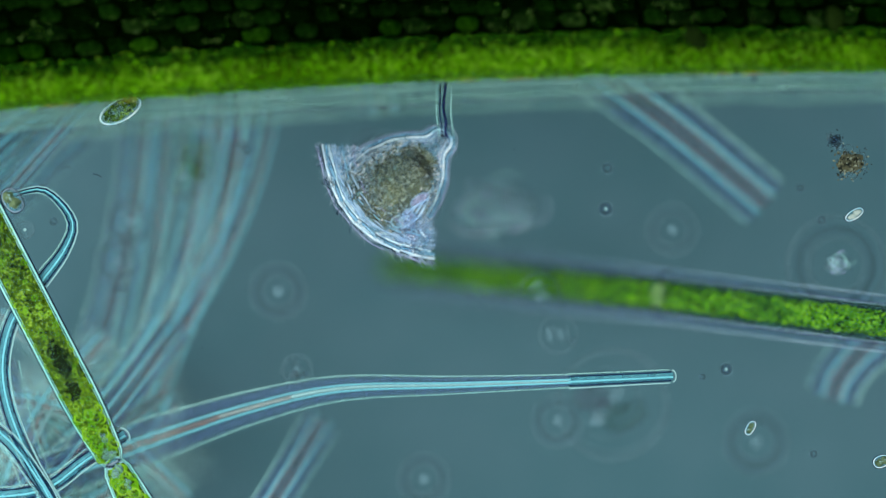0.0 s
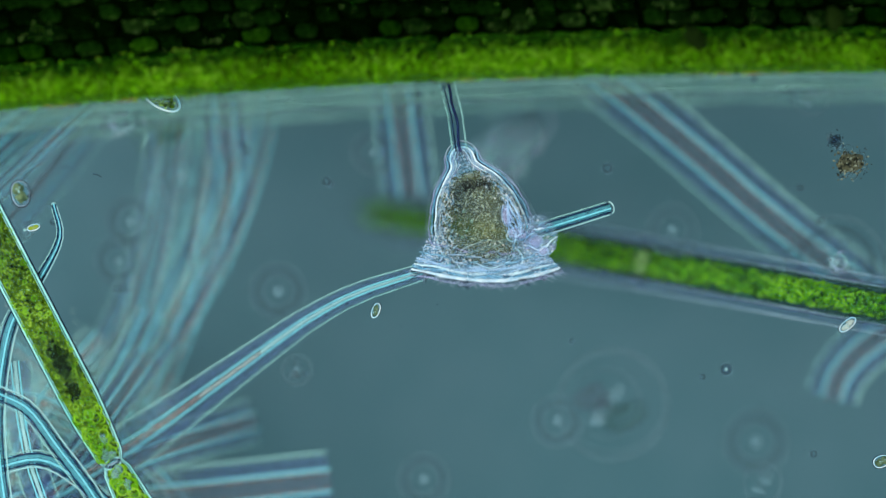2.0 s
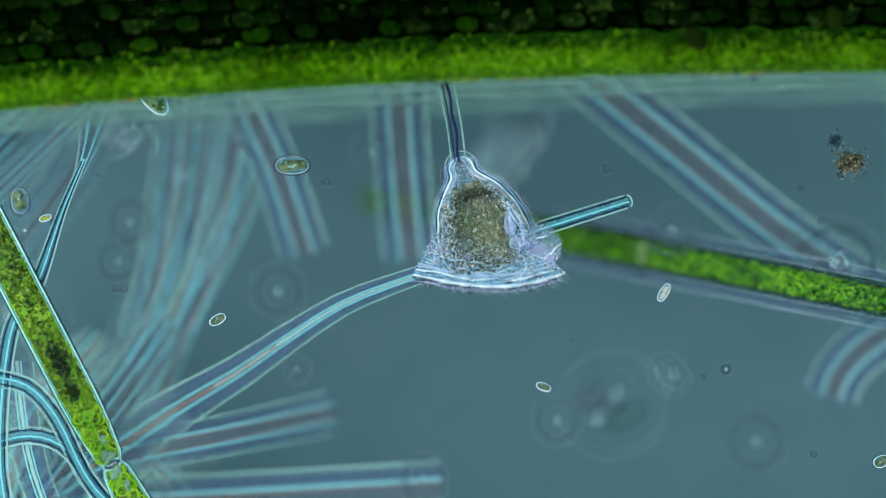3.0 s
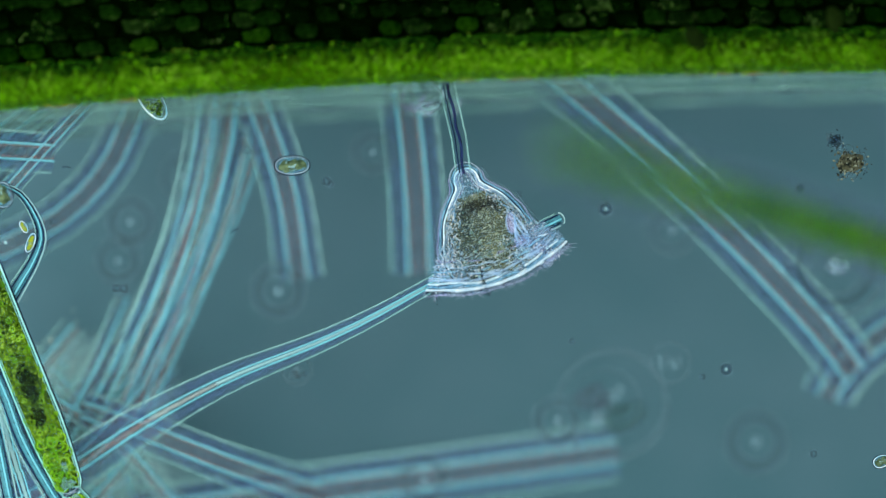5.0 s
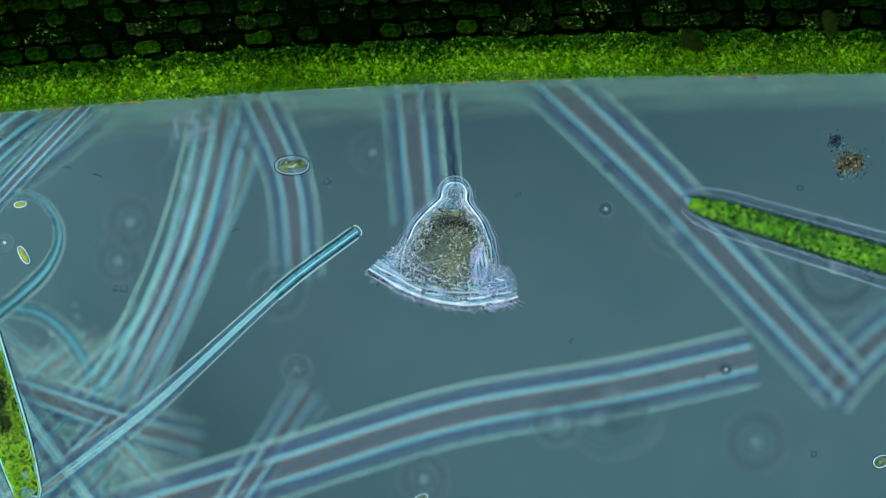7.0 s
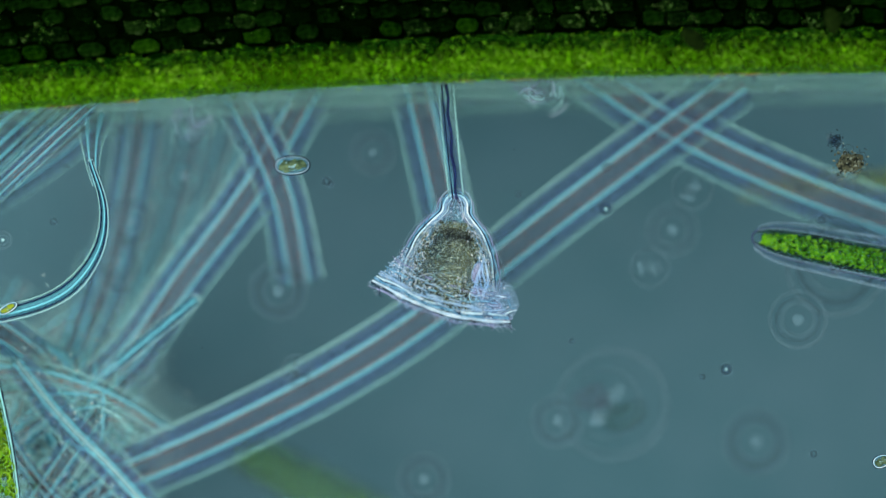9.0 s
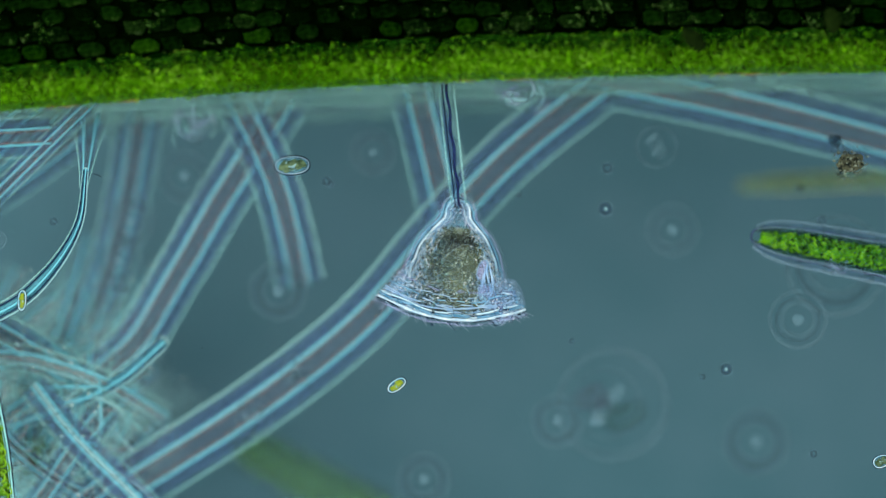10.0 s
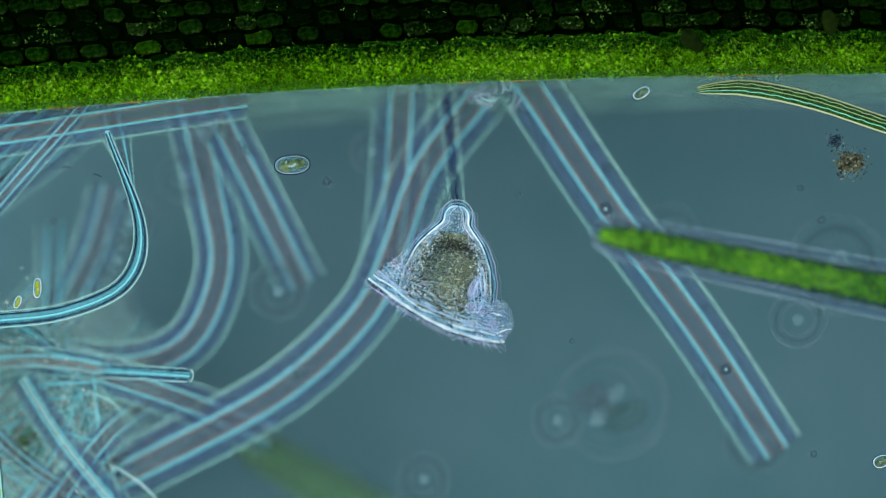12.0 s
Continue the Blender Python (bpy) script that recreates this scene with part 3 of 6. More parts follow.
# ---- green algal filaments ----
def green_filament(name, label, lengths, wide, h, seed, content, sheath=0.0, pinch=True, nucleus=False, rings_too=False, walls=None, packed=True, neck=0.35, fill=0.90):
    """A row of rigid cells; cell 0 is foremost. A nonzero outer width builds diffraction bands round them; pinch:
    rounded cell ends; fill: the share of the width that the green content takes.
    """
    ob = thing(name, label, "green alga", spot(784, 441, h), "green algae")
    rng = random.Random(seed)
    edge_mat, inner_mat, line_mat = walls or (WALL, WALL_IN, DARKLINE)
    r = wide / 2000.0
    links = []
    for k, length in enumerate(lengths):
        L = length / 1000.0
        steps = 40 if pinch else 8
        xs = [i / steps for i in range(steps + 1)]

        def girth(f, k=k):
            if not pinch:
                return r * min(1.0, 0.25 + 0.75 * math.sqrt(min(1.0, (k + f) / 2.6)))
            if neck < 0.8 and len(lengths) > 1:
                far = (1 - f if k == 0 else f) * lengths[k]
                return r * (0.66 + 0.34 * math.sin(math.pi / 2 * min(1.0, far / 150))) * (0.72 + 0.28 * math.sqrt(max(0.0, 1 - (1 - min(1.0, far / 13)) ** 2)))
            e = min(1.0, min(f * (9 if k == 0 else 22), (1 - f) * 22 if neck < 0.8 else 1.0) + 0.02)
            return r * ((neck if k else 0.35) + (1 - (neck if k else 0.35)) * math.sqrt(max(0.0, 1 - (1 - e) ** 2))) * (0.74 + 0.26 * min(1, f * 1.6) if k == 0 else 1.0)
        bm = bmesh.new()
        rings = []
        for f in xs:
            g = girth(f) * fill
            rings.append([bm.verts.new((L * ((0.012 + 0.976 * f) if pinch else f), g * math.cos(a) * (1 + 0.10 * noise.noise(Vector((f * 22, a, seed + k)))), 0.8 * g * math.sin(a)))
                          for a in (2 * math.pi * j / 16 for j in range(16))])
        for a, b in zip(rings, rings[1:]):
            for j in range(16):
                bm.faces.new((a[j], a[(j + 1) % 16], b[(j + 1) % 16], b[j]))
        bm.faces.new(rings[0][::-1])
        bm.faces.new(rings[-1])
        cell = part("cell", bm, content, ob)
        bm = bmesh.new()
        tube(bm, [(L * f, 0, 0) for f in xs], [girth(f) for f in xs], 16, 0, pinch, 0.9)
        part("cell_wall", bm, SHELL, cell, "clear cell wall")
        if k == 0 and pinch:
            for out, mat in ((0.97, edge_mat), (1.1, line_mat)):
                bm = bmesh.new()
                tube(bm, [(0.004 - 0.010 * out * math.cos(a), girth(0.0) * out * math.sin(a), 0.008) for a in [math.pi * (j / 10 - 0.5) for j in range(11)]], wide * 0.00003, 6)
                part("end_wall", bm, mat, cell, "rounded end wall")
        for side in (1, -1):
            bm = bmesh.new()
            tube(bm, [(L * f, side * girth(f) * 0.97, 0.008) for f in xs], wide * 0.000034, 6)
            part("wall_edge", bm, edge_mat, cell, "bright wall edge")
            bm = bmesh.new()
            tube(bm, [(L * f, side * girth(f) * 0.86, 0.010) for f in xs], wide * 0.000012, 6)
            part("inner_line", bm, edge_mat, cell, "thin bright inner line")
            bm = bmesh.new()
            tube(bm, [(L * f, side * girth(f) * 0.91, 0.009) for f in xs], wide * 0.000022, 6)
            part("inner_edge", bm, inner_mat, cell, "dark inner wall line")
            bm = bmesh.new()
            tube(bm, [(L * f, side * girth(f) * 1.07, 0.004) for f in xs], wide * 0.000022, 6)
            part("outline", bm, line_mat, cell, "thin dark outline")
            if fill < 0.8:
                bm = bmesh.new()
                tube(bm, [(L * f, side * girth(f) * (fill + 0.13), 0.0) for f in xs], [girth(f) * 0.17 for f in xs], 8, 0, True, 0.5)
                part("rind", bm, RIND, cell, "dark green rind")
            # Diffraction of the blurred sheath, built as pale lines and bluish tubes.
            if sheath:
                bm = bmesh.new()
                fringe_r = [(sheath / 2000.0) * (girth(f) / r) for f in xs]
                tube(bm, [(L * f, side * c, -0.01) for f, c in zip(xs, fringe_r)], 0.0026, 6)
                part("sheath_edge", bm, FRINGE_PALE, cell, "pale diffraction line of the sheath")
                bm = bmesh.new()
                tube(bm, [(L * f, side * (c + girth(f)) * 0.5, -0.012) for f, c in zip(xs, fringe_r)], [(c - girth(f)) * 0.42 for f, c in zip(xs, fringe_r)], 8, 0, True, 0.4)
                part("sheath", bm, BLUE, cell, "bluish diffraction band of the sheath")

        def inside(L=L, girth=girth):
            f, a = rng.random(), rng.uniform(0.15, math.pi - 0.15)
            g = girth(f) * fill
            return (L * (0.015 + 0.97 * f), g * math.cos(a), 0.8 * g * math.sin(a))
        if not pinch:
            for off, mat in ((0.52, WALL_YELLOW), (0.30, MARGIN_EDGE), (0.08, WALL_YELLOW), (-0.18, MARGIN_EDGE), (-0.42, WALL), (-0.62, MARGIN_EDGE)):
                bm = bmesh.new()
                tube(bm, [(L * f, girth(f) * off * (1 + 0.12 * math.sin(9 * f + k)), 0.013) for f in xs], wide * (0.000022 if mat is not MARGIN_EDGE else 0.000045), 6)
                part("stripe", bm, mat, cell)
        if packed:
            part("plastid", grains(int(length * 6), inside, (0.0011, 0.0028), rng), ALGA_GRAIN, cell, "green plastids", "stuff")
            bm = bmesh.new()
            for j in range(int(length * 0.22)):
                x, y, z = inside()
                ring(bm, (x, y, z + 0.002), rng.uniform(0.0028, 0.0052), 0.0010, 10)
            part("plastid_ring", bm, ALGA_RING, cell, "bright ringed plastids", "stuff")
        if neck > 0.8 and k + 1 < len(lengths):
            bm = bmesh.new()
            blob(bm, (L, 0, 0.010), (0.014, r * 0.72, r * 0.5), 0.3, 0, 3, 0, seed)
            part("cross_wall", bm, CROSS, cell, "pale wall between two cells")
        if sheath and k == 0:
            bm = bmesh.new()
            blob(bm, (0.022, 0, 0.010), (0.012, 0.010, 0.006), 0.4, 0, 3)
            part("tip_plastid", bm, ALGA_CURL, cell, "bright green plastid at the tip")
        if rings_too:
            part("plastid", grains(int(length * 2.6), inside, (0.0022, 0.0050), rng), ALGA_SOFT, cell, "soft green plastids", "stuff")
            bm = bmesh.new()
            for j in range(int(length * 0.9)):
                f, a = rng.random(), rng.uniform(0.3, math.pi - 0.3)
                g, turn, n = girth(f) * fill * 1.02, rng.uniform(0, 6.3), rng.uniform(0.0014, 0.0034)
                c = Vector((L * (0.02 + 0.96 * f), g * math.cos(a), 0.8 * g * math.sin(a) + 0.002))
                tube(bm, [c + Vector((n * math.cos(turn + w), n * math.sin(turn + w), 0)) for w in (0, 0.9, 1.8, 2.9)], 0.0007, 4)
            part("plastid_edge", bm, ALGA_CURL, cell, "bright curved plastid edges", "stuff")
            bm = bmesh.new()
            for side in (1, -1):
                tube(bm, [(L * f, side * girth(f) * 1.0, 0.010) for f in xs], 0.0016, 6)
            part("glow_line", bm, FRINGE_PALE, cell, "pale teal line along the wall")
        if nucleus:
            def middle(L=L, k=k):
                if k == 0:
                    f, y = rng.gauss(0.6, 0.03), rng.gauss(0, 0.25)
                elif rng.random() < 0.30:
                    f, y = rng.gauss(0.235, 0.011), 0.05 + rng.gauss(0, 0.16)
                elif rng.random() < 0.80:
                    f, y = rng.gauss(0.325, 0.026), -0.05 + rng.gauss(0, 0.18)
                else:
                    f, y = rng.uniform(0.36, 0.95), rng.gauss(0, 0.36)
                return (L * f, r * max(-0.7, min(0.7, y)), r * 0.72 + rng.uniform(0, 0.004))
            bm = grains(560, middle, (0.0015, 0.0050), rng)
            part("nucleus", bm, ALGA_NUCLEUS, cell, "dark cell nucleus", "stuff")
            end = (lambda d: L - d) if k == 0 else (lambda d: d)
            for n, (d, y, a, b) in enumerate(((0.018, 0.25, 0.009, 0.006), (0.014, -0.2, 0.007, 0.008), (0.046, -0.3, 0.010, 0.005))):
                bm = bmesh.new()
                blob(bm, (end(d), r * 0.6 * y, r * 0.62), (a, b, 0.003), 0.7, 0, 3, 0.2 * n - 0.5, n + k)
                part("vacuole", bm, HYALINE, cell, "clear pale vacuole")
            for n in range(3):
                bm = bmesh.new()
                tube(bm, smooth_line([(end(-0.002 + 0.0045 * n + 0.003 * math.cos(2.6 * f)), r * 0.46 * f, r * 0.5) for f in (-1, -0.6, -0.2, 0.2, 0.6, 1)], 4), 0.0010, 6)
                part("joint_line", bm, (WALL_PALE, DARKLINE, WALL)[n], cell, "curved wall at the joint")
            bm = bmesh.new()
            for j in range(36):
                f = rng.uniform(0.02, 0.18) if k else rng.uniform(0.84, 0.98)
                a = rng.uniform(0.5, math.pi - 0.5)
                g = girth(f) * 0.84
                ring(bm, (L * f, g * math.cos(a), 0.8 * g * math.sin(a) + 0.003), rng.uniform(0.005, 0.0095), 0.0014, 14)
            part("starch_ring", bm, ALGA_RING, cell, "bright ringed plastids", "stuff")
        links.append(cell)
    return {"ob": ob, "links": links, "steps": [n / 1000.0 for n in lengths], "h": h, "rows": {}}


left_alga = green_filament("green_filament", "jointed green algal filament packed with plastids", (620, 620), 66, 0.012, 3, ALGA, nucleus=True)
right_alga = green_filament("green_filament", "smooth green algal filament in a sheath widened by diffraction bands", (780, 520, 740), 66, -0.02, 7, ALGA_BRIGHT, sheath=100, fill=0.66, packed=False, rings_too=True, walls=(RING, RIND, PURPLE), neck=0.9)
far_alga = green_filament("green_filament", "pale out-of-focus green algal filament", (420,), 96, -0.48, 9, ALGA_FAR, walls=(RING, ALGA_FAR, RING), packed=False)
late_alga = green_filament("green_filament", "slender yellow-green filament with a pointed tip", (36,) * 18, 29, 0.0, 13, ALGA_THIN, pinch=False, packed=False, walls=(WALL_YELLOW, WALL_YELLOW, PURPLE))


# ---- the bell animal on its stalk ----
PETALS = 18
HINGE_S, HINGE_R = 0.120, 0.076
DEEP = 0.22  # the bell is flattened between slide and cover glass


def build_bell():
    bell = thing("bell_ciliate", "translucent bell-shaped ciliate with brown granular plasm", "ciliate", spot(812, 360, 0.0))
    rng = random.Random(11)
    outer = [(-0.004, 0.0005), (-0.003, 0.009), (0.002, 0.016), (0.011, 0.0205), (0.026, 0.0225), (0.040, 0.034), (0.056, 0.049), (0.078, 0.062), (0.10, 0.071), (0.125, 0.078), (0.16, 0.080), (0.185, 0.072), (0.200, 0.050), (0.206, 0.0)]
    bm = bmesh.new()
    lathe(bm, [(s, max(r, 0.0005)) for s, r in outer], 36)
    for v in bm.verts:
        v.co.z *= DEEP
    part("pellicle", bm, PELLICLE, bell, "clear bluish outer skin")

    def wavy(side, gap, first, last):
        return [p + Vector((side * 0.0022 * noise.noise(Vector((gap * 900, p.y * 45, side))), 0, 0)) for p in smooth_line([(side * (r + gap), -s, 0.001) for s, r in outer[first:last]], 6)]
    # Phase-contrast brightness and halos of the outline, built as lines along both flanks.
    for side in (1, -1):
        bm = bmesh.new()
        tube(bm, wavy(side, 0.0, 0, 12), 0.0019, 6)
        part("skin_edge", bm, RIM, bell, "phase-contrast bright outline of the skin")
        for gap, thick, mat in ((0.0032, 0.0009, NAVY), (0.0066, 0.0015, LIP), (-0.0045, 0.0022, LILAC), (-0.0085, 0.0010, RIM), (-0.0130, 0.0026, VIOLET), (0.0118, 0.0014, LILAC_SOFT), (0.0175, 0.0018, RING)):
            bm = bmesh.new()
            tube(bm, wavy(side, gap, 1 if gap < 0 else 2, 12), thick, 6)
            part("skin_layer", bm, mat, bell, "thin halo line along the skin's outline")
    for gap, thick, mat in ((0.0066, 0.0013, LIP), (0.0118, 0.0013, WALL_PALE)):
        bm = bmesh.new()
        tube(bm, [((0.0165 + gap) * math.sin(a), -0.012 + (0.016 + gap) * math.cos(a), 0.002) for a in [math.pi * (j / 12 - 0.5) for j in range(13)]], thick, 6)
        part("neck_edge", bm, mat, bell, "rounded outline of the neck")
    gut = [(0.040, 0.003), (0.044, 0.026), (0.056, 0.041), (0.080, 0.056), (0.11, 0.066), (0.14, 0.073), (0.168, 0.074), (0.188, 0.064), (0.200, 0.035), (0.205, 0.001)]
    bm = bmesh.new()
    lathe(bm, gut, 30)
    for v in bm.verts:
        k = 1 + 0.16 * noise.noise(v.co * 38)
        v.co.x, v.co.z = v.co.x * k, v.co.z * k * DEEP
    part("plasm", bm, GUT, bell, "brown granular plasm")

    def within():
        while True:
            s = rng.uniform(0.05, 0.204)
            r = next(a[1] + (b[1] - a[1]) * (s - a[0]) / (b[0] - a[0]) for a, b in zip(gut, gut[1:]) if a[0] <= s <= b[0])
            x = rng.uniform(-1, 1) * 1.12 if rng.random() < 0.8 else rng.gauss(0, 0.7)
            if abs(x) < 1.22:
                return (r * x, -s, DEEP * r * math.sqrt(max(0.12, 1 - x * x)) * rng.uniform(0.85, 1.08))
    part("granule", grains(9000, within, (0.0004, 0.0011), rng), GUT_GRAIN, bell, "fine plasm granules", "stuff")
    def between():
        while True:
            s, a = rng.uniform(0.004, 0.196), rng.uniform(0, 2 * math.pi)
            skin = next(p[1] + (q[1] - p[1]) * (s - p[0]) / (q[0] - p[0]) for p, q in zip(outer, outer[1:]) if p[0] <= s <= q[0])
            r = skin * rng.uniform(0.84, 1.0) ** 0.6
            if abs(math.sin(a)) > rng.uniform(0.45, 1.05) + (0.1 if s < 0.05 else 0.0):
                return (r * math.sin(a), -s, DEEP * r * math.cos(a))
    part("ectoplasm", grains(2600, between, (0.0006, 0.0024), rng), FUZZ, bell, "pale grainy outer plasm", "stuff")
    bm = bmesh.new()
    for k in range(150):
        x, y, z = between()
        w = rng.uniform(-0.6, 0.6)
        n = rng.uniform(0.006, 0.020)
        tube(bm, [(x + n * f * (0.35 * (1 if x > 0 else -1) + w) + 0.002 * math.sin(6 * f + k), y - n * f, z) for f in (0, 0.3, 0.6, 1)], rng.uniform(0.0004, 0.0012), 4)
    part("fibril", bm, FUZZ, bell, "fine pale fibrils", "stuff")
    bm = bmesh.new()
    for k in range(14):
        x, y, z = within()
        ring(bm, (x, y, z + 0.002), rng.uniform(0.0014, 0.0026), 0.0006, 10)
    part("vesicle", bm, PALE, bell, "tiny clear vesicles", "stuff")
    bm = bmesh.new()
    lathe(bm, [(0.002, 0.001), (0.004, 0.012), (0.020, 0.0165), (0.036, 0.020), (0.050, 0.030), (0.056, 0.001)], 20)
    for v in bm.verts:
        v.co.z *= DEEP
    part("neck_plasm", bm, CLEAR, bell, "pale blue plasm of the neck")
    bm = bmesh.new()
    for k in range(6):
        y, r = 0.009 + 0.0062 * k + rng.uniform(-0.002, 0.002), rng.uniform(0.005, 0.014)
        tube(bm, [(r * f, -y - 0.004 * f * f + 0.001 * math.sin(9 * f + 2 * k), 0.007) for f in (-1, -0.6, -0.2, 0.2, 0.6, 1)], [0.0002, 0.0006, 0.0005, 0.0008, 0.0004, 0.0002], 5)
    def in_neck():
        y = rng.uniform(0.003, 0.052)
        return ((0.011 + 0.26 * max(0.0, y - 0.02)) * rng.uniform(-1, 1), -y, rng.uniform(0.002, 0.006))
    part("neck_grain", grains(420, in_neck, (0.0004, 0.0014), rng), FUZZ, bell, "pale grains of the neck", "stuff")
    part("neck_band", bm, NAVY, bell, "fine dark cross bands", "stuff")

    def nuclear():
        x = rng.uniform(-1, 1)
        return (0.002 + 0.034 * x, -0.066 - 0.010 * x * x + rng.gauss(0, 0.007), 0.013 + rng.uniform(0, 0.003) - 0.004 * abs(x))
    bm = grains(900, nuclear, (0.0006, 0.0018), rng)
    part("nucleus", bm, NUCLEUS, bell, "dark curved nucleus", "stuff")
    bm = bmesh.new()
    for k in range(3):
        ring(bm, (0.050 + 0.010 * k, -0.170 + 0.006 * k, 0.014), 0.010 - 0.0025 * k, 0.0009, 18)
    part("vacuole", bm, RIM, bell, "round clear vacuole")
    for k in range(6):
        bm = bmesh.new()
        tube(bm, [(0.056 + 0.0032 * (k - 2) + 0.005 * math.sin(f * 5 + k), -0.10 - 0.075 * f, 0.018 + 0.002 * k) for f in [j / 8 for j in range(9)]], [0.0004 + (0.0010 + 0.0006 * (k % 3)) * math.sin(math.pi * j / 8) for j in range(9)], 6)
        part("gullet", bm, LILAC, bell, "pale folded gullet")
    petals = []
    reach_s, reach_r = 0.078, 0.040
    for k in range(PETALS):
        wide = 2 * math.pi / PETALS
        bm = bmesh.new()
        cols, rows = 4, 5
        grid = []
        for j in range(rows + 1):
            f = j / rows
            s, r = reach_s * f, reach_r * (f ** 1.4)
            grid.append([bm.verts.new(((HINGE_R + r) * math.sin(a), -s, (HINGE_R + r) * math.cos(a) - HINGE_R))
                         for a in [wide * 1.04 * (i / cols - 0.5) for i in range(cols + 1)]])
        for a, b in zip(grid, grid[1:]):
            for i in range(cols):
                bm.faces.new((a[i], b[i], b[i + 1], a[i + 1]))
        petal = part("lip_lobe", bm, LOBE, bell, "clear lobe of the flared lip")
        rim = [((HINGE_R + reach_r) * math.sin(a), -reach_s, (HINGE_R + reach_r) * math.cos(a) - HINGE_R) for a in [wide * 1.22 * (i / 6 - 0.5) for i in range(7)]]
        bm = bmesh.new()
        tube(bm, rim, 0.0021, 6)
        part("rim", bm, LIP_EDGE, petal, "bright rim")
        for gap, thick, mat in ((0.006, 0.0030, LIP), (0.0105, 0.0015, RIM), (0.015, 0.0014, LILAC), (0.0195, 0.0016, LILAC), (0.025, 0.0012, LILAC), (-0.0035, 0.0009, DARKLINE), (0.0085, 0.0009, NAVY), (-0.008, 0.0012, LILAC_SOFT), (0.031, 0.0012, LIP), (0.039, 0.0010, LILAC), (0.048, 0.0014, LILAC_SOFT)):
            bm = bmesh.new()
            first, last = rng.choice(((0, 7), (0, 7), (0, 4), (2, 7), (1, 6)) if gap < 0.022 else ((0, 3), (3, 7), (2, 5), (1, 6)))
            lift = rng.uniform(-0.0012, 0.0012)
            tube(bm, [(x, y + gap + lift + 0.0016 * math.sin(70 * x + 2 * k + gap * 300), z - gap * 0.55) for x, y, z in [((1 - 0.28 * max(0.0, gap) / reach_s) * p[0], p[1], p[2]) for p in rim[first:last]]], thick, 6)
            part("lip_band", bm, mat, petal, "fine lip band")
        def on_lobe():
            a, f = wide * rng.uniform(-0.55, 0.55), rng.random() ** 0.6
            r = HINGE_R + reach_r * f ** 1.4
            return (r * math.sin(a), -reach_s * f + rng.gauss(0, 0.002), r * math.cos(a) - HINGE_R)
        flank = abs(math.sin(2 * math.pi * (k + 0.5) / PETALS))
        part("lobe_grain", grains(int(40 + 220 * flank ** 3), on_lobe, (0.0006, 0.0022), rng), FUZZ, petal, "pale grains of the lobe", "stuff")
        bm = bmesh.new()
        for i in range(7):
            x, y, z = rim[rng.randrange(7)]
            a, n = rng.uniform(-0.9, 0.9), rng.uniform(0.006, 0.020)
            tube(bm, [(x + n * f * math.sin(a + f * 0.8), y - n * f * math.cos(a), z + n * f * 0.5) for f in (0, 0.35, 0.7, 1)], [0.0007, 0.0006, 0.0005, 0.0003], 5)
        part("cilium", bm, CILIA, petal, "fine pale cilia", "stuff")
        if k % 4 == 1:
            bm = bmesh.new()
            x, y, z = rim[3]
            a, n = rng.uniform(-0.9, 0.9), rng.uniform(0.030, 0.050)
            tube(bm, smooth_line([(x + n * f * math.sin(a) + 0.010 * math.sin(4 * f + k), y - n * f * math.cos(a) * (0.9 - 0.5 * f), z + 0.002) for f in (0, 0.35, 0.7, 1)], 4), 0.0009, 5)
            part("cirrus", bm, DARKLINE, petal, "long dark curved bristle")
        petals.append(petal)
    bm = bmesh.new()
    blob(bm, (0, 0, 0), (0.038, 0.040, 0.018), 0.35, 0, 3)
    lobe = part("mouth_lobe", bm, BULGE, bell, "clear bulge beside the mouth")
    for k in range(24):
        a, n, out = rng.uniform(0, 6.3), rng.uniform(0.5, 1.5), rng.uniform(0.2, 1.0)
        cx, cy = rng.gauss(0, 0.009), rng.gauss(0, 0.010)
        bm = bmesh.new()
        tube(bm, [(cx + 0.030 * out * math.cos(a + n * f) * (1 + 0.22 * math.sin(5 * f + k)), cy + 0.034 * out * math.sin(a + n * f + 0.3 * math.sin(4 * f + 2 * k)), 0.010 + 0.0004 * k) for f in [j / 12 for j in range(13)]],
             [0.0003 + rng.uniform(0.0007, 0.0018) * math.sin(math.pi * j / 12) for j in range(13)], 6)
        part("fold", bm, (LIP_EDGE, LILAC, LILAC_SOFT, LIP, RIM)[k % 5], lobe, "bright fold")
    for k in range(6):
        bm = bmesh.new()
        blob(bm, (rng.gauss(-0.006, 0.012), rng.gauss(0, 0.014), 0.008), (rng.uniform(0.006, 0.014), rng.uniform(0.005, 0.010), 0.003), 0.8, 0, 3, rng.uniform(0, 3), k)
        part("pale_patch", bm, LILAC_SOFT, lobe, "soft pale patch")
    def on_bulge():
        a, d = rng.uniform(0, 6.3), math.sqrt(rng.random())
        return (0.036 * d * math.cos(a), 0.038 * d * math.sin(a), 0.014)
    part("lobe_grain", grains(260, on_bulge, (0.0006, 0.0020), rng), FUZZ, lobe, "pale grains of the bulge", "stuff")
    for x, y, a, b, turn in ((-0.030, 0.016, 0.017, 0.010, -0.5), (-0.002, -0.006, 0.012, 0.010, 0.3), (-0.040, 0.052, 0.019, 0.009, 1.4), (0.006, -0.026, 0.009, 0.007, 0.0)):
        m = Matrix.Rotation(turn, 3, "Z")
        bm = bmesh.new()
        blob(bm, (x, y, 0.016), (a, b, 0.003), 0.15, 0, 3, turn)
        part("vacuole", bm, VIOLET, lobe, "violet-tinted vacuole")
        bm = bmesh.new()
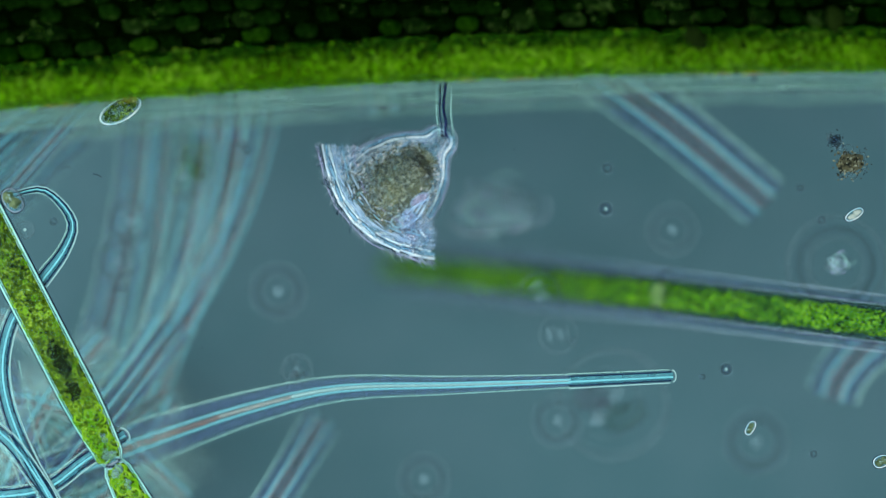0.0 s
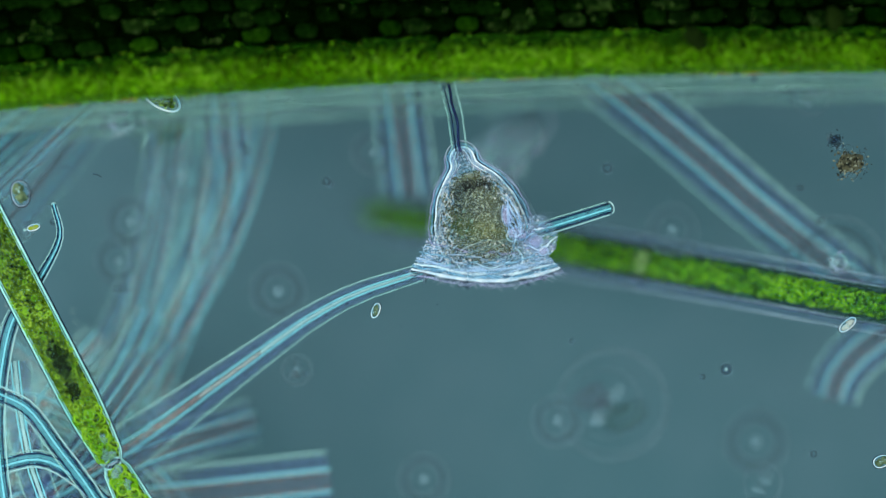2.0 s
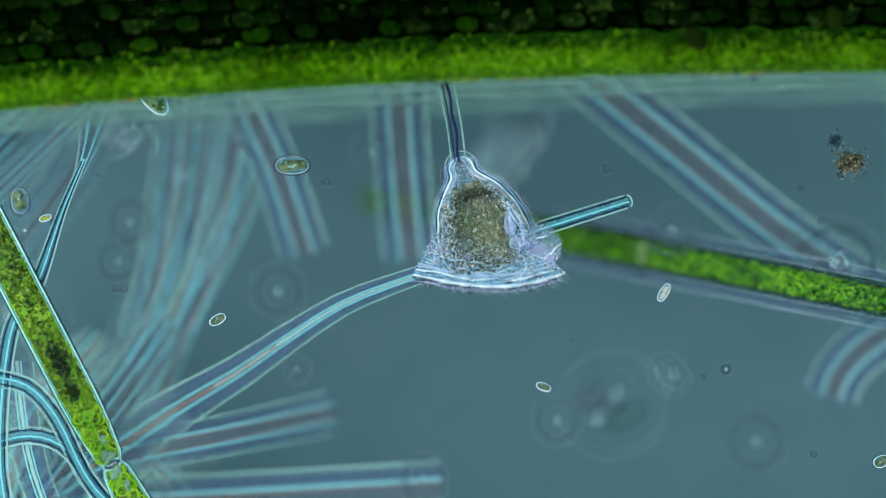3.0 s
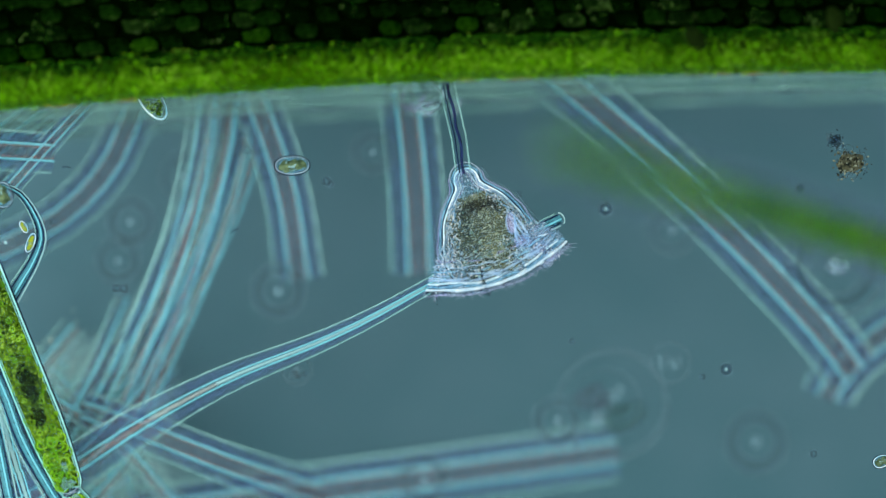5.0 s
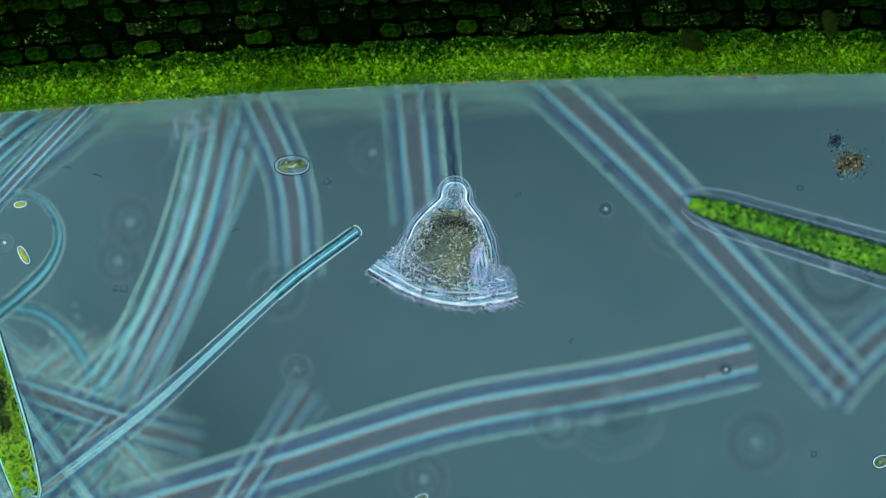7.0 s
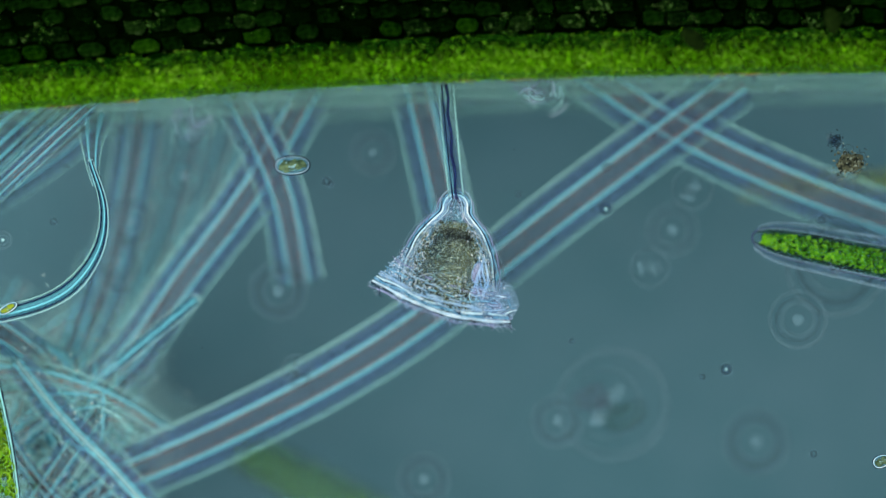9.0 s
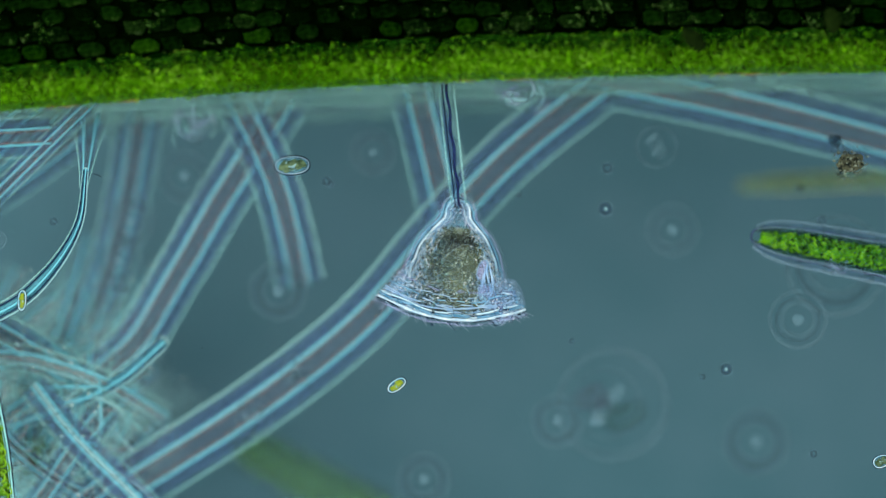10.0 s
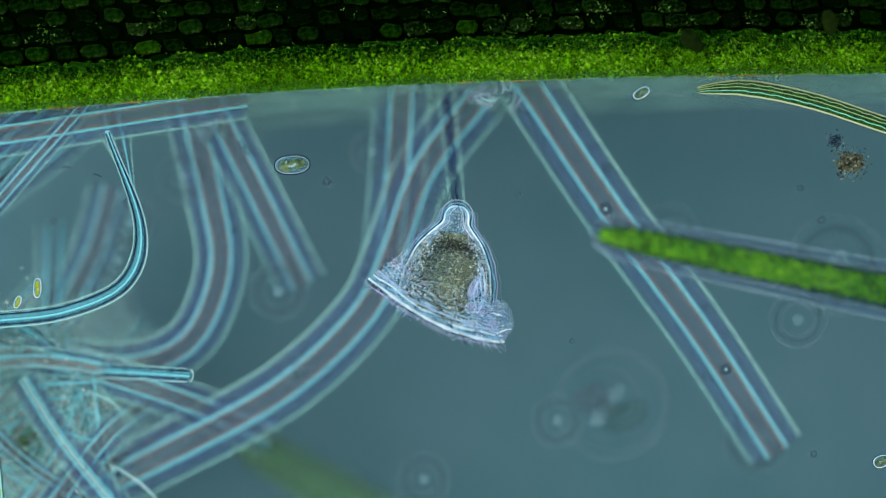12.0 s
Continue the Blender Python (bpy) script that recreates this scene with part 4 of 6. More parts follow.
        tube(bm, [Vector((x, y, 0.019)) + m @ Vector((a * math.cos(t), b * math.sin(t), 0)) for t in [2 * math.pi * j / 20 for j in range(21)]], 0.0010, 6)
        part("vacuole_edge", bm, LILAC, lobe, "bright edge of the vacuole")
    bm = bmesh.new()
    blob(bm, (0, 0, 0), (0.056, 0.034, 0.026), 0.3, 0, 3)
    disc = part("mouth_disc", bm, PELLICLE, bell, "pale ciliated mouth disc")
    for k, size in enumerate((1.0, 0.86)):
        bm = bmesh.new()
        tube(bm, [(0.058 * size * math.cos(a) * (1 + 0.04 * math.sin(3 * a + k)), 0.036 * size * math.sin(a) * (1 + 0.05 * math.sin(5 * a)), 0.004) for a in [2 * math.pi * j / 36 for j in range(37)]], 0.0015 - 0.0006 * k, 6)
        part("disc_edge", bm, (RIM, LIP)[k], disc, "bright edge of the mouth disc")
    for k in range(7):
        bm = bmesh.new()
        a = rng.uniform(-0.5, 0.5)
        tube(bm, [(0.05 * (f - 0.5) * 2 * (1 - 0.09 * k), -0.030 + 0.008 * k + 0.006 * math.sin(6 * f + a * 4), 0.016) for f in [j / 10 for j in range(11)]], 0.0010 + 0.0004 * (k % 3), 6)
        part("disc_fold", bm, (RIM, LILAC, LIP)[k % 3], disc, "bright fold of the mouth disc")
    return bell, petals, disc, lobe


bell, petals, mouth, lobe = build_bell()
bell_rows = []


def pulse(t, apex, angle, gape, tilt, push=0.0, bow=0.014, h=0.0):
    """Notes the bell at t: apex (u, v), the turn of its axis from straight down (to the right is positive), how far its lip gapes, the lip's own slant in degrees, how far the mouth disc is pushed out, how far the lip bows and the height over the focal plane."""
    bell_rows.append((t, spot(*apex, h), angle, gape, tilt, push, bow))


def settle_bell():
    walk(bell, [(t, Matrix.Translation(p) @ Matrix.Rotation(radians(a), 4, "Z")) for t, p, a, *rest in bell_rows])
    rng = random.Random(29)
    for k, petal in enumerate(petals):
        jog, cant = rng.uniform(-0.0016, 0.0016), rng.uniform(-0.02, 0.02)
        phi = 2 * math.pi * (k + 0.5) / PETALS
        face = math.atan2(DEEP * math.sin(phi), math.cos(phi))
        rows = []
        for t, p, a, gape, tilt, push, bow in bell_rows:
            slide = -math.tan(radians(tilt)) * 0.100 * math.sin(phi) - bow * math.sin(phi) ** 2 + bow * 0.4 + jog
            hinge = radians((1 - gape) * 82)
            out = HINGE_R + 0.006 * (1 - gape)
            lean = math.atan((math.tan(radians(tilt)) + 20.0 * bow * math.sin(phi)) * math.cos(face) * gape) + cant
            place = Matrix.Translation((out * math.sin(phi), -HINGE_S - slide * (0.4 + 0.6 * gape) - push + 0.012 * (1 - gape), DEEP * out * math.cos(phi)))
            rows.append((t, place @ Matrix.Rotation(face, 4, "Y") @ Matrix.Rotation(lean, 4, "Z") @ Matrix.Rotation(hinge, 4, "X")))
        walk(petal, rows)
    walk(mouth, [(t, Matrix.Translation((0, -0.172 - push, -0.012 - 0.03 * (1 - gape))) @ Matrix.Rotation(radians(tilt * gape), 4, "Z")) for t, p, a, gape, tilt, push, bow in bell_rows])
    walk(lobe, [(t, pose(0.090 - 0.07 * (1 - gape), -0.166 + 0.04 * (1 - gape) - math.tan(radians(-tilt)) * 0.07, 0.004 - 0.03 * (1 - gape))) for t, p, a, gape, tilt, push, bow in bell_rows])


# ---- small things ----
def halo(u, v, radius, h=-0.08, rings=2, dark=0.0, core=None, name="drifting_speck", label="out-of-focus speck ringed by pale halos"):
    ob = thing(name, label, "speck", spot(u, v, h), "ringed specks")
    R = radius / 1000.0
    for k in range(rings):
        bm = bmesh.new()
        ring(bm, (0, 0, 0), R * (1 - 0.42 * k), 0.0020 + R * 0.03)
        part("halo", bm, RING, ob)
    if dark:
        bm = bmesh.new()
        ring(bm, (0, 0, -0.004), R * 0.76, R * 0.17 * dark)
        part("shade_ring", bm, RING_DARK, ob, "darker ring")
    bm = bmesh.new()
    blob(bm, (0, 0, 0.002), (R * 0.22, R * 0.2, R * 0.1), 0.3, 0, 2)
    part("core", bm, core or GHOST, ob, "pale core")
    return ob


def soft_lump(u, v, size, h, seed, label):
    ob = thing("drifting_lump", label, "debris", spot(u, v, h), "soft lumps")
    rng = random.Random(seed)
    R = size / 1000
    for k in range(9):
        bm = bmesh.new()
        c = (rng.gauss(0, 0.24) * R, rng.gauss(0, 0.26) * R, 0.003 * k)
        blob(bm, c, (R * rng.uniform(0.08, 0.22), R * rng.uniform(0.14, 0.32), 0.006), 1.2, 0, 3, rng.uniform(-0.9, 0.3), seed + k)
        part("flake", bm, (GHOST, RING_DARK, RING)[k % 3], ob)
    for k in range(8):
        a, n, c = rng.uniform(0, 6.3), R * rng.uniform(0.15, 0.45), Vector((rng.gauss(0, 0.22) * R, rng.gauss(0, 0.25) * R, 0.03))
        bm = bmesh.new()
        line = [c + Vector((n * f * math.cos(a + 0.9 * f), n * f * math.sin(a + 0.9 * f), 0)) for f in [j / 8 for j in range(9)]]
        tube(bm, line, [R * (0.006 + 0.030 * math.sin(math.pi * j / 8)) for j in range(9)], 6)
        part("crease", bm, GHOST, ob, "pale crease")
    bm = bmesh.new()
    ring(bm, (0, 0, -0.004), R, 0.003)
    part("halo", bm, RING, ob)
    return ob


def globe(u, v, h):
    """A clear globe with a pale bar across it and a dull shade on either side."""
    ob = thing("drifting_globe", "large dim globe with a pale bar and dark sides", "globule", spot(u, v, h), "soft lumps")
    for x, y, R, thick in ((0.008, 0.0, 0.100, 0.0040), (0.010, 0.004, 0.090, 0.0022), (-0.004, 0.002, 0.062, 0.0024)):
        bm = bmesh.new()
        ring(bm, (x, y, -0.01), R, thick)
        part("halo", bm, RING, ob)
    for x, y, a, b, turn, mat, label in ((-0.028, 0.012, 0.030, 0.024, 0.5, SHADE_VIOLET, "violet-grey shade"), (-0.014, 0.002, 0.013, 0.010, 0.8, SHADE_VIOLET, "violet-grey shade"), (0.026, -0.022, 0.036, 0.026, 0.3, SHADE_GREEN, "dull green shade"), (0.020, -0.008, 0.015, 0.011, 0.2, SHADE_GREEN, "dull green shade"),
                                         (-0.020, -0.026, 0.016, 0.012, 0.4, GHOST, "pale end of the bar"), (0.012, 0.018, 0.020, 0.011, 0.9, GHOST, "pale end of the bar"), (-0.006, -0.006, 0.012, 0.030, -0.7, RING, "pale bar"), (-0.020, -0.026, 0.010, 0.009, 0.4, GHOST, "pale end of the bar")):
        bm = bmesh.new()
        blob(bm, (x, y, 0.004), (a, b, 0.006), 0.6, 0, 3, turn, 40 * x)
        part("patch", bm, mat, ob, label)
    return ob


def dot(u, v, radius, label="small dark bead with a pale core", h=0.0):
    ob = thing("bead", label, "bead", spot(u, v, h), "small beads")
    R = radius / 1000
    bm = bmesh.new()
    ring(bm, (0, 0, 0), R * 0.9, R * 0.34, 20)
    part("rim", bm, SPECK if radius > 7 else BEAD, ob)
    bm = bmesh.new()
    ring(bm, (0, 0, -0.001), R * 1.5, R * 0.16, 20)
    part("halo", bm, RING, ob)
    bm = bmesh.new()
    blob(bm, (0, 0, 0), (R * 0.28, R * 0.34, R * 0.3), 0.2, 0, 2)
    part("core", bm, WHITE if radius > 7 else RING, ob)
    return ob


def clump(u, v, size, seed, label, stuff=None):
    ob = thing("debris_clump", label, "debris", spot(u, v, 0.0), "debris clumps")
    rng = random.Random(seed)
    R = size / 1000
    def near():
        a, d = rng.uniform(0, 6.3), abs(rng.gauss(0, 0.42))
        return (R * d * math.cos(a), R * d * math.sin(a) * 0.9, rng.uniform(-0.3, 0.3) * R)
    part("grain", grains(int(size * (14 if stuff is None else 5)), near, (0.0008, 0.0030), rng), stuff or DEBRIS, ob, "brown and pale grains", "stuff")
    bm = bmesh.new()
    blob(bm, (0, 0, -0.2 * R), (R * 0.55, R * 0.5, R * 0.3), 0.7, 0, 3, 0, seed)
    part("core", bm, stuff or DEBRIS, ob, "granular core")
    bm = bmesh.new()
    for k in range(int(size * 0.8)):
        a, d = rng.uniform(0, 6.3), R * rng.uniform(0.3, 1.05)
        w, n = rng.uniform(0, 3.1), rng.uniform(0.002, 0.006)
        c = Vector((d * math.cos(a), d * math.sin(a), rng.uniform(-0.01, 0.004)))
        tube(bm, [c, c + Vector((n * math.cos(w), n * math.sin(w), 0))], rng.uniform(0.0007, 0.0013), 5)
    part("rodlet", bm, SPECK, ob, "dark blue rodlets round the clump", "stuff")
    for k in range(7):
        bm = bmesh.new()
        a = rng.uniform(0, 6.3)
        ring(bm, (R * 0.7 * math.cos(a), R * 0.7 * math.sin(a), 0.004), R * rng.uniform(0.12, 0.25), 0.0013, 14)
        part("bubble", bm, RING, ob)
    return ob


def diatom(name, label, length, wide, u=0, v=0, turn=0.0, h=0.006, shell=None, inside=None):
    """A boat-shaped shell with two plastids."""
    ob = thing(name, label, "diatom", spot(u, v, h), "diatoms")
    ob.rotation_euler = (0, 0, radians(turn))
    a, b = length / 2000, wide / 2000
    edge = [(a * math.copysign(abs(math.cos(t)) ** 0.9, math.cos(t)), b * math.copysign(abs(math.sin(t)) ** 0.85, math.sin(t)), 0) for t in [2 * math.pi * k / 36 for k in range(37)]]
    bm = bmesh.new()
    blob(bm, (0, 0, 0), (a, b, b * 0.6), 0.05, 0, 3)
    part("valve", bm, shell or CLEAR, ob, "clear glassy valve")
    bm = bmesh.new()
    tube(bm, edge, 0.0010, 6)
    part("girdle", bm, WALL_PALE if length > 40 else RIM, ob, "bright outline")
    bm = bmesh.new()
    tube(bm, [(x * 1.09, y * 1.16, -0.002) for x, y, z in edge], 0.0009, 6)
    part("outline", bm, DARKLINE, ob, "thin dark outline")
    for side in (1, -1):
        bm = bmesh.new()
        blob(bm, (a * 0.34 * side, b * 0.1 * side, b * 0.45), (a * 0.40, b * 0.62, b * 0.3), 0.7, 0, 3, 0, side + length)
        part("plastid", bm, inside or PLASTID, ob, "olive plastid" if inside is None else "yellow plastid")
    bm = bmesh.new()
    drops = random.Random(int(length * 10))
    for k in range(5):
        blob(bm, (a * drops.uniform(-0.55, 0.55), b * drops.uniform(-0.4, 0.4), b * 0.62), (a * drops.uniform(0.04, 0.11), b * drops.uniform(0.10, 0.24), b * 0.15), 0.5, 0, 2, drops.uniform(0, 3), k)
    part("oil_drop", bm, WHITE, ob, "bright oil drop")
    return ob


def paramecium(name, label, length, wide):
    ob = thing(name, label, "ciliate", spot(0, 0, 0.01), "swimming ciliates")
    a, b = length / 2000, wide / 2000
    bm = bmesh.new()
    blob(bm, (0, 0, 0), (a, b, b * 0.7), 0.12, 0, 3)
    part("body", bm, HYALINE, ob, "clear greenish body")
    rng = random.Random(5)
    def spread():
        t, d = rng.uniform(0, 6.3), math.sqrt(rng.random()) * 0.8
        return (a * d * math.cos(t), b * d * math.sin(t), b * 0.6)
    part("granule", grains(300, spread, (0.0010, 0.0026), rng), ALGA_GRAIN, ob, "green food grains", "stuff")
    bm = bmesh.new()
    tube(bm, [(a * math.cos(t), b * math.sin(t), 0.002) for t in [2 * math.pi * k / 30 for k in range(31)]], 0.0016, 6)
    part("edge", bm, RIM, ob, "bright edge")
    bm = bmesh.new()
    for k in range(40):
        t = 2 * math.pi * k / 40
        p = Vector((a * math.cos(t), b * math.sin(t), 0))
        tube(bm, [p, p * 1.12 + Vector((0, 0, 0.001))], [0.0006, 0.0003], 4)
    part("cilium", bm, PALE, ob, "short cilia", "stuff")
    return ob


def faint_swimmer(name, label, size):
    """A soft, half-seen swimmer of a few pale plates."""
    ob = thing(name, label, "swimmer", spot(0, 0, -0.05), "faint swimmers")
    R = size / 1000
    for k in range(4):
        bm = bmesh.new()
        blob(bm, (R * (k - 1.5) * 0.32, 0.1 * R * (k % 2), 0.003 * k), (R * 0.13, R * 0.42, R * 0.15), 0.3, 0, 2, 0.2, k)
        part("plate", bm, (GHOST, RING)[k % 2], ob)
    bm = bmesh.new()
    ring(bm, (0, 0, 0), R, 0.0022)
    part("halo", bm, RING, ob)
    return ob


def crumple(u, v, size, h, seed, label, folds=28, mats=(PALE, WALL_PALE, LILAC_SOFT, PALE)):
    """A crumpled clear film: faint lumps with many curved bright folds."""
    ob = thing("crumpled_film", label, "debris", spot(u, v, h), "soft lumps")
    rng = random.Random(seed)
    R = size / 1000
    for k in range(3):
        bm = bmesh.new()
        blob(bm, (rng.uniform(-0.2, 0.2) * R, rng.uniform(-0.2, 0.2) * R, -0.004 * k), (R * rng.uniform(0.5, 0.9), R * rng.uniform(0.25, 0.45), 0.010), 0.8, 0, 3, rng.uniform(-0.4, 0.4), seed + k)
        part("film", bm, (GHOST, RING)[k % 2], ob, "clear film")
    for k in range(folds):
        a, n, out = rng.uniform(0, 6.3), rng.uniform(0.6, 2.0), R * rng.uniform(0.15, 0.80)
        c, flat = (rng.gauss(0, 0.32) * R, rng.gauss(0, 0.26) * R), rng.uniform(0.6, 1.0)
        bm = bmesh.new()
        line = [(c[0] + out * math.cos(a + n * f), c[1] + flat * out * math.sin(a + n * f) * (1 + 0.08 * math.sin(5 * f + k)), 0.002 * k) for f in [j / 11 for j in range(12)]]
        tube(bm, line, [0.0004 + rng.uniform(0.0008, 0.0018) * math.sin(math.pi * j / 11) for j in range(12)], 6)
        part("fold", bm, mats[k % 4], ob, "bright curved fold")
    return ob


def still_life():
    for u, v, r, n, d in ((1480, 470, 88, 2, 0.5), (230, 392, 44, 2, 0.8), (208, 462, 42, 2, 0.6), (492, 515, 50, 2, 0.8), (326, 312, 46, 2, 0.4), (1190, 407, 46, 2, 0.3), (750, 848, 46, 2, 0.7), (986, 745, 46, 2, 0.6), (660, 270, 40, 2, 0.4)):
        halo(u, v, r, -0.14, n, d)
    halo(1338, 782, 58, -0.22, 2, 0.95, GHOST, "dim_globule", "large dim out-of-focus globule")
    globe(1077, 716, -0.17)
    crumple(1484, 466, 26, -0.09, 12, "small bright crumpled film inside a halo")
    soft_lump(525, 655, 26, -0.1, 6, "dim blurred flake adrift in water")
    for u, v, r in ((1072, 370, 9), (1075, 298, 7), (578, 321, 6), (586, 326, 4), (1285, 654, 8), (206, 510, 6), (220, 511, 6), (428, 256, 6), (438, 266, 6), (739, 169, 4), (1416, 333, 5), (918, 345, 4), (540, 662, 4), (1454, 390, 6), (1335, 141, 4), (95, 392, 5), (1243, 667, 4), (1440, 803, 5), (1012, 604, 4)):
        dot(u, v, r)
    clump(1503, 288, 34, 1, "brown granular clump of debris")
    clump(1478, 248, 18, 2, "small dark blue granular clump of debris", SPECK)
    diatom("bright_grain", "bright glassy grain with a dark edge", 28, 20, 1560, 817, 20)
    rng = random.Random(21)
    for k in range(26):
        u, v = rng.uniform(20, 1540), rng.uniform(220, 870)
        bm = bmesh.new()
        blob(bm, (0, 0, 0), (rng.uniform(0.001, 0.0022), 0.0012, 0.001), 0.4, 0, 1)
        ob = part("dust_grain", bm, SPECK)
        ob.location = spot(u, v, rng.uniform(-0.02, 0.01))
        tagged(ob, "tiny dark dust grain adrift", "dust", "dust grains")
    for u, v, a in ((172, 311, 20), (118, 297, 5), (415, 409, -25)):
        bm = bmesh.new()
        tube(bm, [(-0.008, 0, 0), (0, 0.0015, 0), (0.008, 0, 0)], 0.0014, 5)
        ob = part("rod", bm, SPECK)
        ob.location, ob.rotation_euler = spot(u, v, 0), (0, 0, radians(-a))
        tagged(ob, "tiny dark rod-shaped bacterium", "bacterium", "rods")


still_life()
visitor = paramecium("slipper_ciliate", "clear oval ciliate with green food grains", 78, 36)
resting = diatom("resting_diatom", "oval diatom with a bright outline and olive plastids", 58, 30)
ball = diatom("round_cell", "oval grey-green cell beside the curled thread", 44, 30)
bubble = halo(44, 406, 15, 0.004, 2, 0.0, WHITE, "clear_bubble", "clear round bubble with a bright core")
pair_a = diatom("small_diatom", "small yellow-green diatom by the curled thread", 34, 13, inside=YELLOW)
pair_b = diatom("small_diatom", "small yellow-green diatom by the curled thread", 22, 10, inside=YELLOW)
dart_a = diatom("swimming_diatom", "pale glassy diatom adrift", 34, 15, inside=DIATOM)
dart_d = diatom("swimming_diatom", "small yellow-green diatom adrift", 34, 17, inside=YELLOW)
dart_b = diatom("swimming_diatom", "small bright diatom adrift", 26, 13)
dart_c = diatom("swimming_diatom", "small bright diatom adrift", 30, 16)
faint_a = faint_swimmer("faint_swimmer", "faint blurred swimmer with banded plates", 34)
faint_b = faint_swimmer("faint_swimmer", "faint blurred swimmer with banded plates", 36)
cloud_a = crumple(330, 220, 50, -0.12, 31, "pale crumpled flake under the leaf edge")
cloud_b = crumple(940, 150, 44, -0.10, 37, "bright crumpled flake under the leaf edge", 40, (WHITE, PALE, WALL_PALE, LILAC_SOFT))
cloud_c = crumple(900, 260, 84, -0.15, 35, "faint curved film adrift")
green_ball = soft_lump(60, 850, 30, -0.12, 41, "soft green ball of algae in the tangle")
for piece in green_ball.children:
    piece.data.materials[0] = ALGA_FAR
green_smear = soft_lump(350, 290, 62, -0.34, 43, "dark green blurred ball of algae under the leaf edge")
for piece in green_smear.children:
    piece.data.materials[0] = ALGA_FAR
late_halo = halo(1412, 566, 50, -0.06, 2, 0.4)


def swim(ob, h, *rows):
    """Keys a thing by rows of (t, u, v, turn); it waits at the first and the last."""
    rows = sorted(rows)
    rows = [(0.0, *rows[0][1:])] * (rows[0][0] > 0) + rows + [(12.0, *rows[-1][1:])] * (rows[-1][0] < 12)
    walk(ob, [(t, Matrix.Translation(spot(u, v, h)) @ Matrix.Rotation(radians(a), 4, "Z")) for t, u, v, a in rows])


# ---- what moves ----
def motions():
    # the bell and its stalk
    pulse(0.0, (790, 240), -46, 1.0, 0, 0.012, 0.036, h=-0.06)
    pulse(0.2, (790, 240), -46, 1.0, 0, 0.012, 0.036, h=-0.06)
    pulse(0.3, (796, 236), -6, 0.15, 0, 0.02)
    pulse(0.5, (803, 214), 0, 0.12, 0, 0.006, 0.07)
    pulse(0.7, (797, 240), 0, 0.1, 0, 0.035)
    pulse(0.8, (795, 246), -8, 0.5, 0, 0.035)
    pulse(0.9, (796, 246), -26, 0.9, 0)
    pulse(1.0, (797, 246), -3, 0.12, 0, 0.058, 0.07)
    pulse(1.1, (797, 246), -12, 0.8, 0)
    pulse(1.2, (797, 248), 8, 0.9, 10)
    pulse(1.3, (812, 252), 60, 0.15, 0, 0.052, 0.04)
    pulse(1.5, (814, 254), 63, 0.12, 0, 0.055, 0.04)
    pulse(1.6, (812, 256), 14, 0.1, 0)
    pulse(1.8, (814, 262), 8, 0.9, -6, 0.02)
    pulse(2.0, (814, 266), 15, 1.0, -15, 0.032)
    pulse(2.5, (811, 276), 18, 1.0, -18, 0.032)
    pulse(3.0, (812, 284), 18, 1.0, -18, 0.026)
    pulse(5.0, (820, 304), 19, 1.0, 0, 0.0, 0.020)
    pulse(5.5, (820, 306), 14, 1.0, -6)
    pulse(6.0, (813, 316), 10, 0.86, -2, -0.016, 0.034, h=-0.045)
    pulse(6.5, (810, 324), 3, 0.92, -8, -0.004, 0.030, h=-0.05)
    pulse(7.0, (806, 328), -6, 1.0, -5, 0.0, 0.022)
    pulse(9.0, (808, 350), -6, 1.0, -11, 0.0, 0.012)
    pulse(9.5, (808, 350), -8, 1.0, -13, 0.0, 0.012)
    pulse(10.0, (812, 360), -4, 1.0, -2, 0.0, 0.020, h=-0.04)
    pulse(10.5, (811, 358), -8, 1.0, -13, 0.0, 0.012)
    pulse(11.0, (811, 361), -8, 1.0, -11, 0.0, 0.012)
    pulse(11.5, (811, 372), -8, 1.0, -15, 0.0, 0.012, h=-0.03)
    pulse(12.0, (811, 370), -9, 1.0, -17, 0.0, 0.012)
    settle_bell()
    for t, p, *rest in bell_rows:
        u, v = 784 + p.x * 1000, 441 - p.y * 1000
        deep = -0.11 if t in (5.5, 7.0, 9.5, 10.5, 11.0, 12.0) else 0.0
        bend(stalk, t, (u, v + 3, p.z - FOCUS_Z), (u - 6, v - 50, deep), (787, 130, deep - 0.02), (786, 60, deep - 0.12))
    settle(stalk)

    # the long reaching thread
    bend(reach, 0.0, (1190, 666), (1000, 675), (800, 682), (600, 688), (450, 720), (300, 768), (100, 840), h0=0.004, h1=-0.10)
    bend(reach, 0.5, (1140, 605), (900, 637), (700, 660), (560, 678), (450, 710), (300, 762), (100, 830), h0=0.004, h1=-0.10)
    bend(reach, 1.0, (1194, 618), (1050, 622), (900, 640), (740, 664), (640, 690), (560, 715), (450, 745), (300, 775), (100, 830), h0=0.004, h1=-0.10)
    bend(reach, 1.2, (1130, 430), (900, 555), (700, 640), (450, 720), (220, 780), (60, 830), h0=0.004, h1=-0.10)
    bend(reach, 1.5, (1110, 380), (960, 475), (850, 535), (730, 598), (600, 645), (400, 712), (220, 772), (60, 820), h0=0.004, h1=-0.10)
    bend(reach, 2.0, (1080, 368), (900, 425), (770, 474), (640, 516), (560, 556), (500, 596), (400, 668), (250, 775), (100, 870), h0=0.004, h1=-0.10)
    bend(reach, 2.5, (1092, 370), (900, 425), (780, 472), (680, 505), (580, 552), (500, 605), (400, 676), (300, 746), (150, 850), h0=0.004, h1=-0.10)
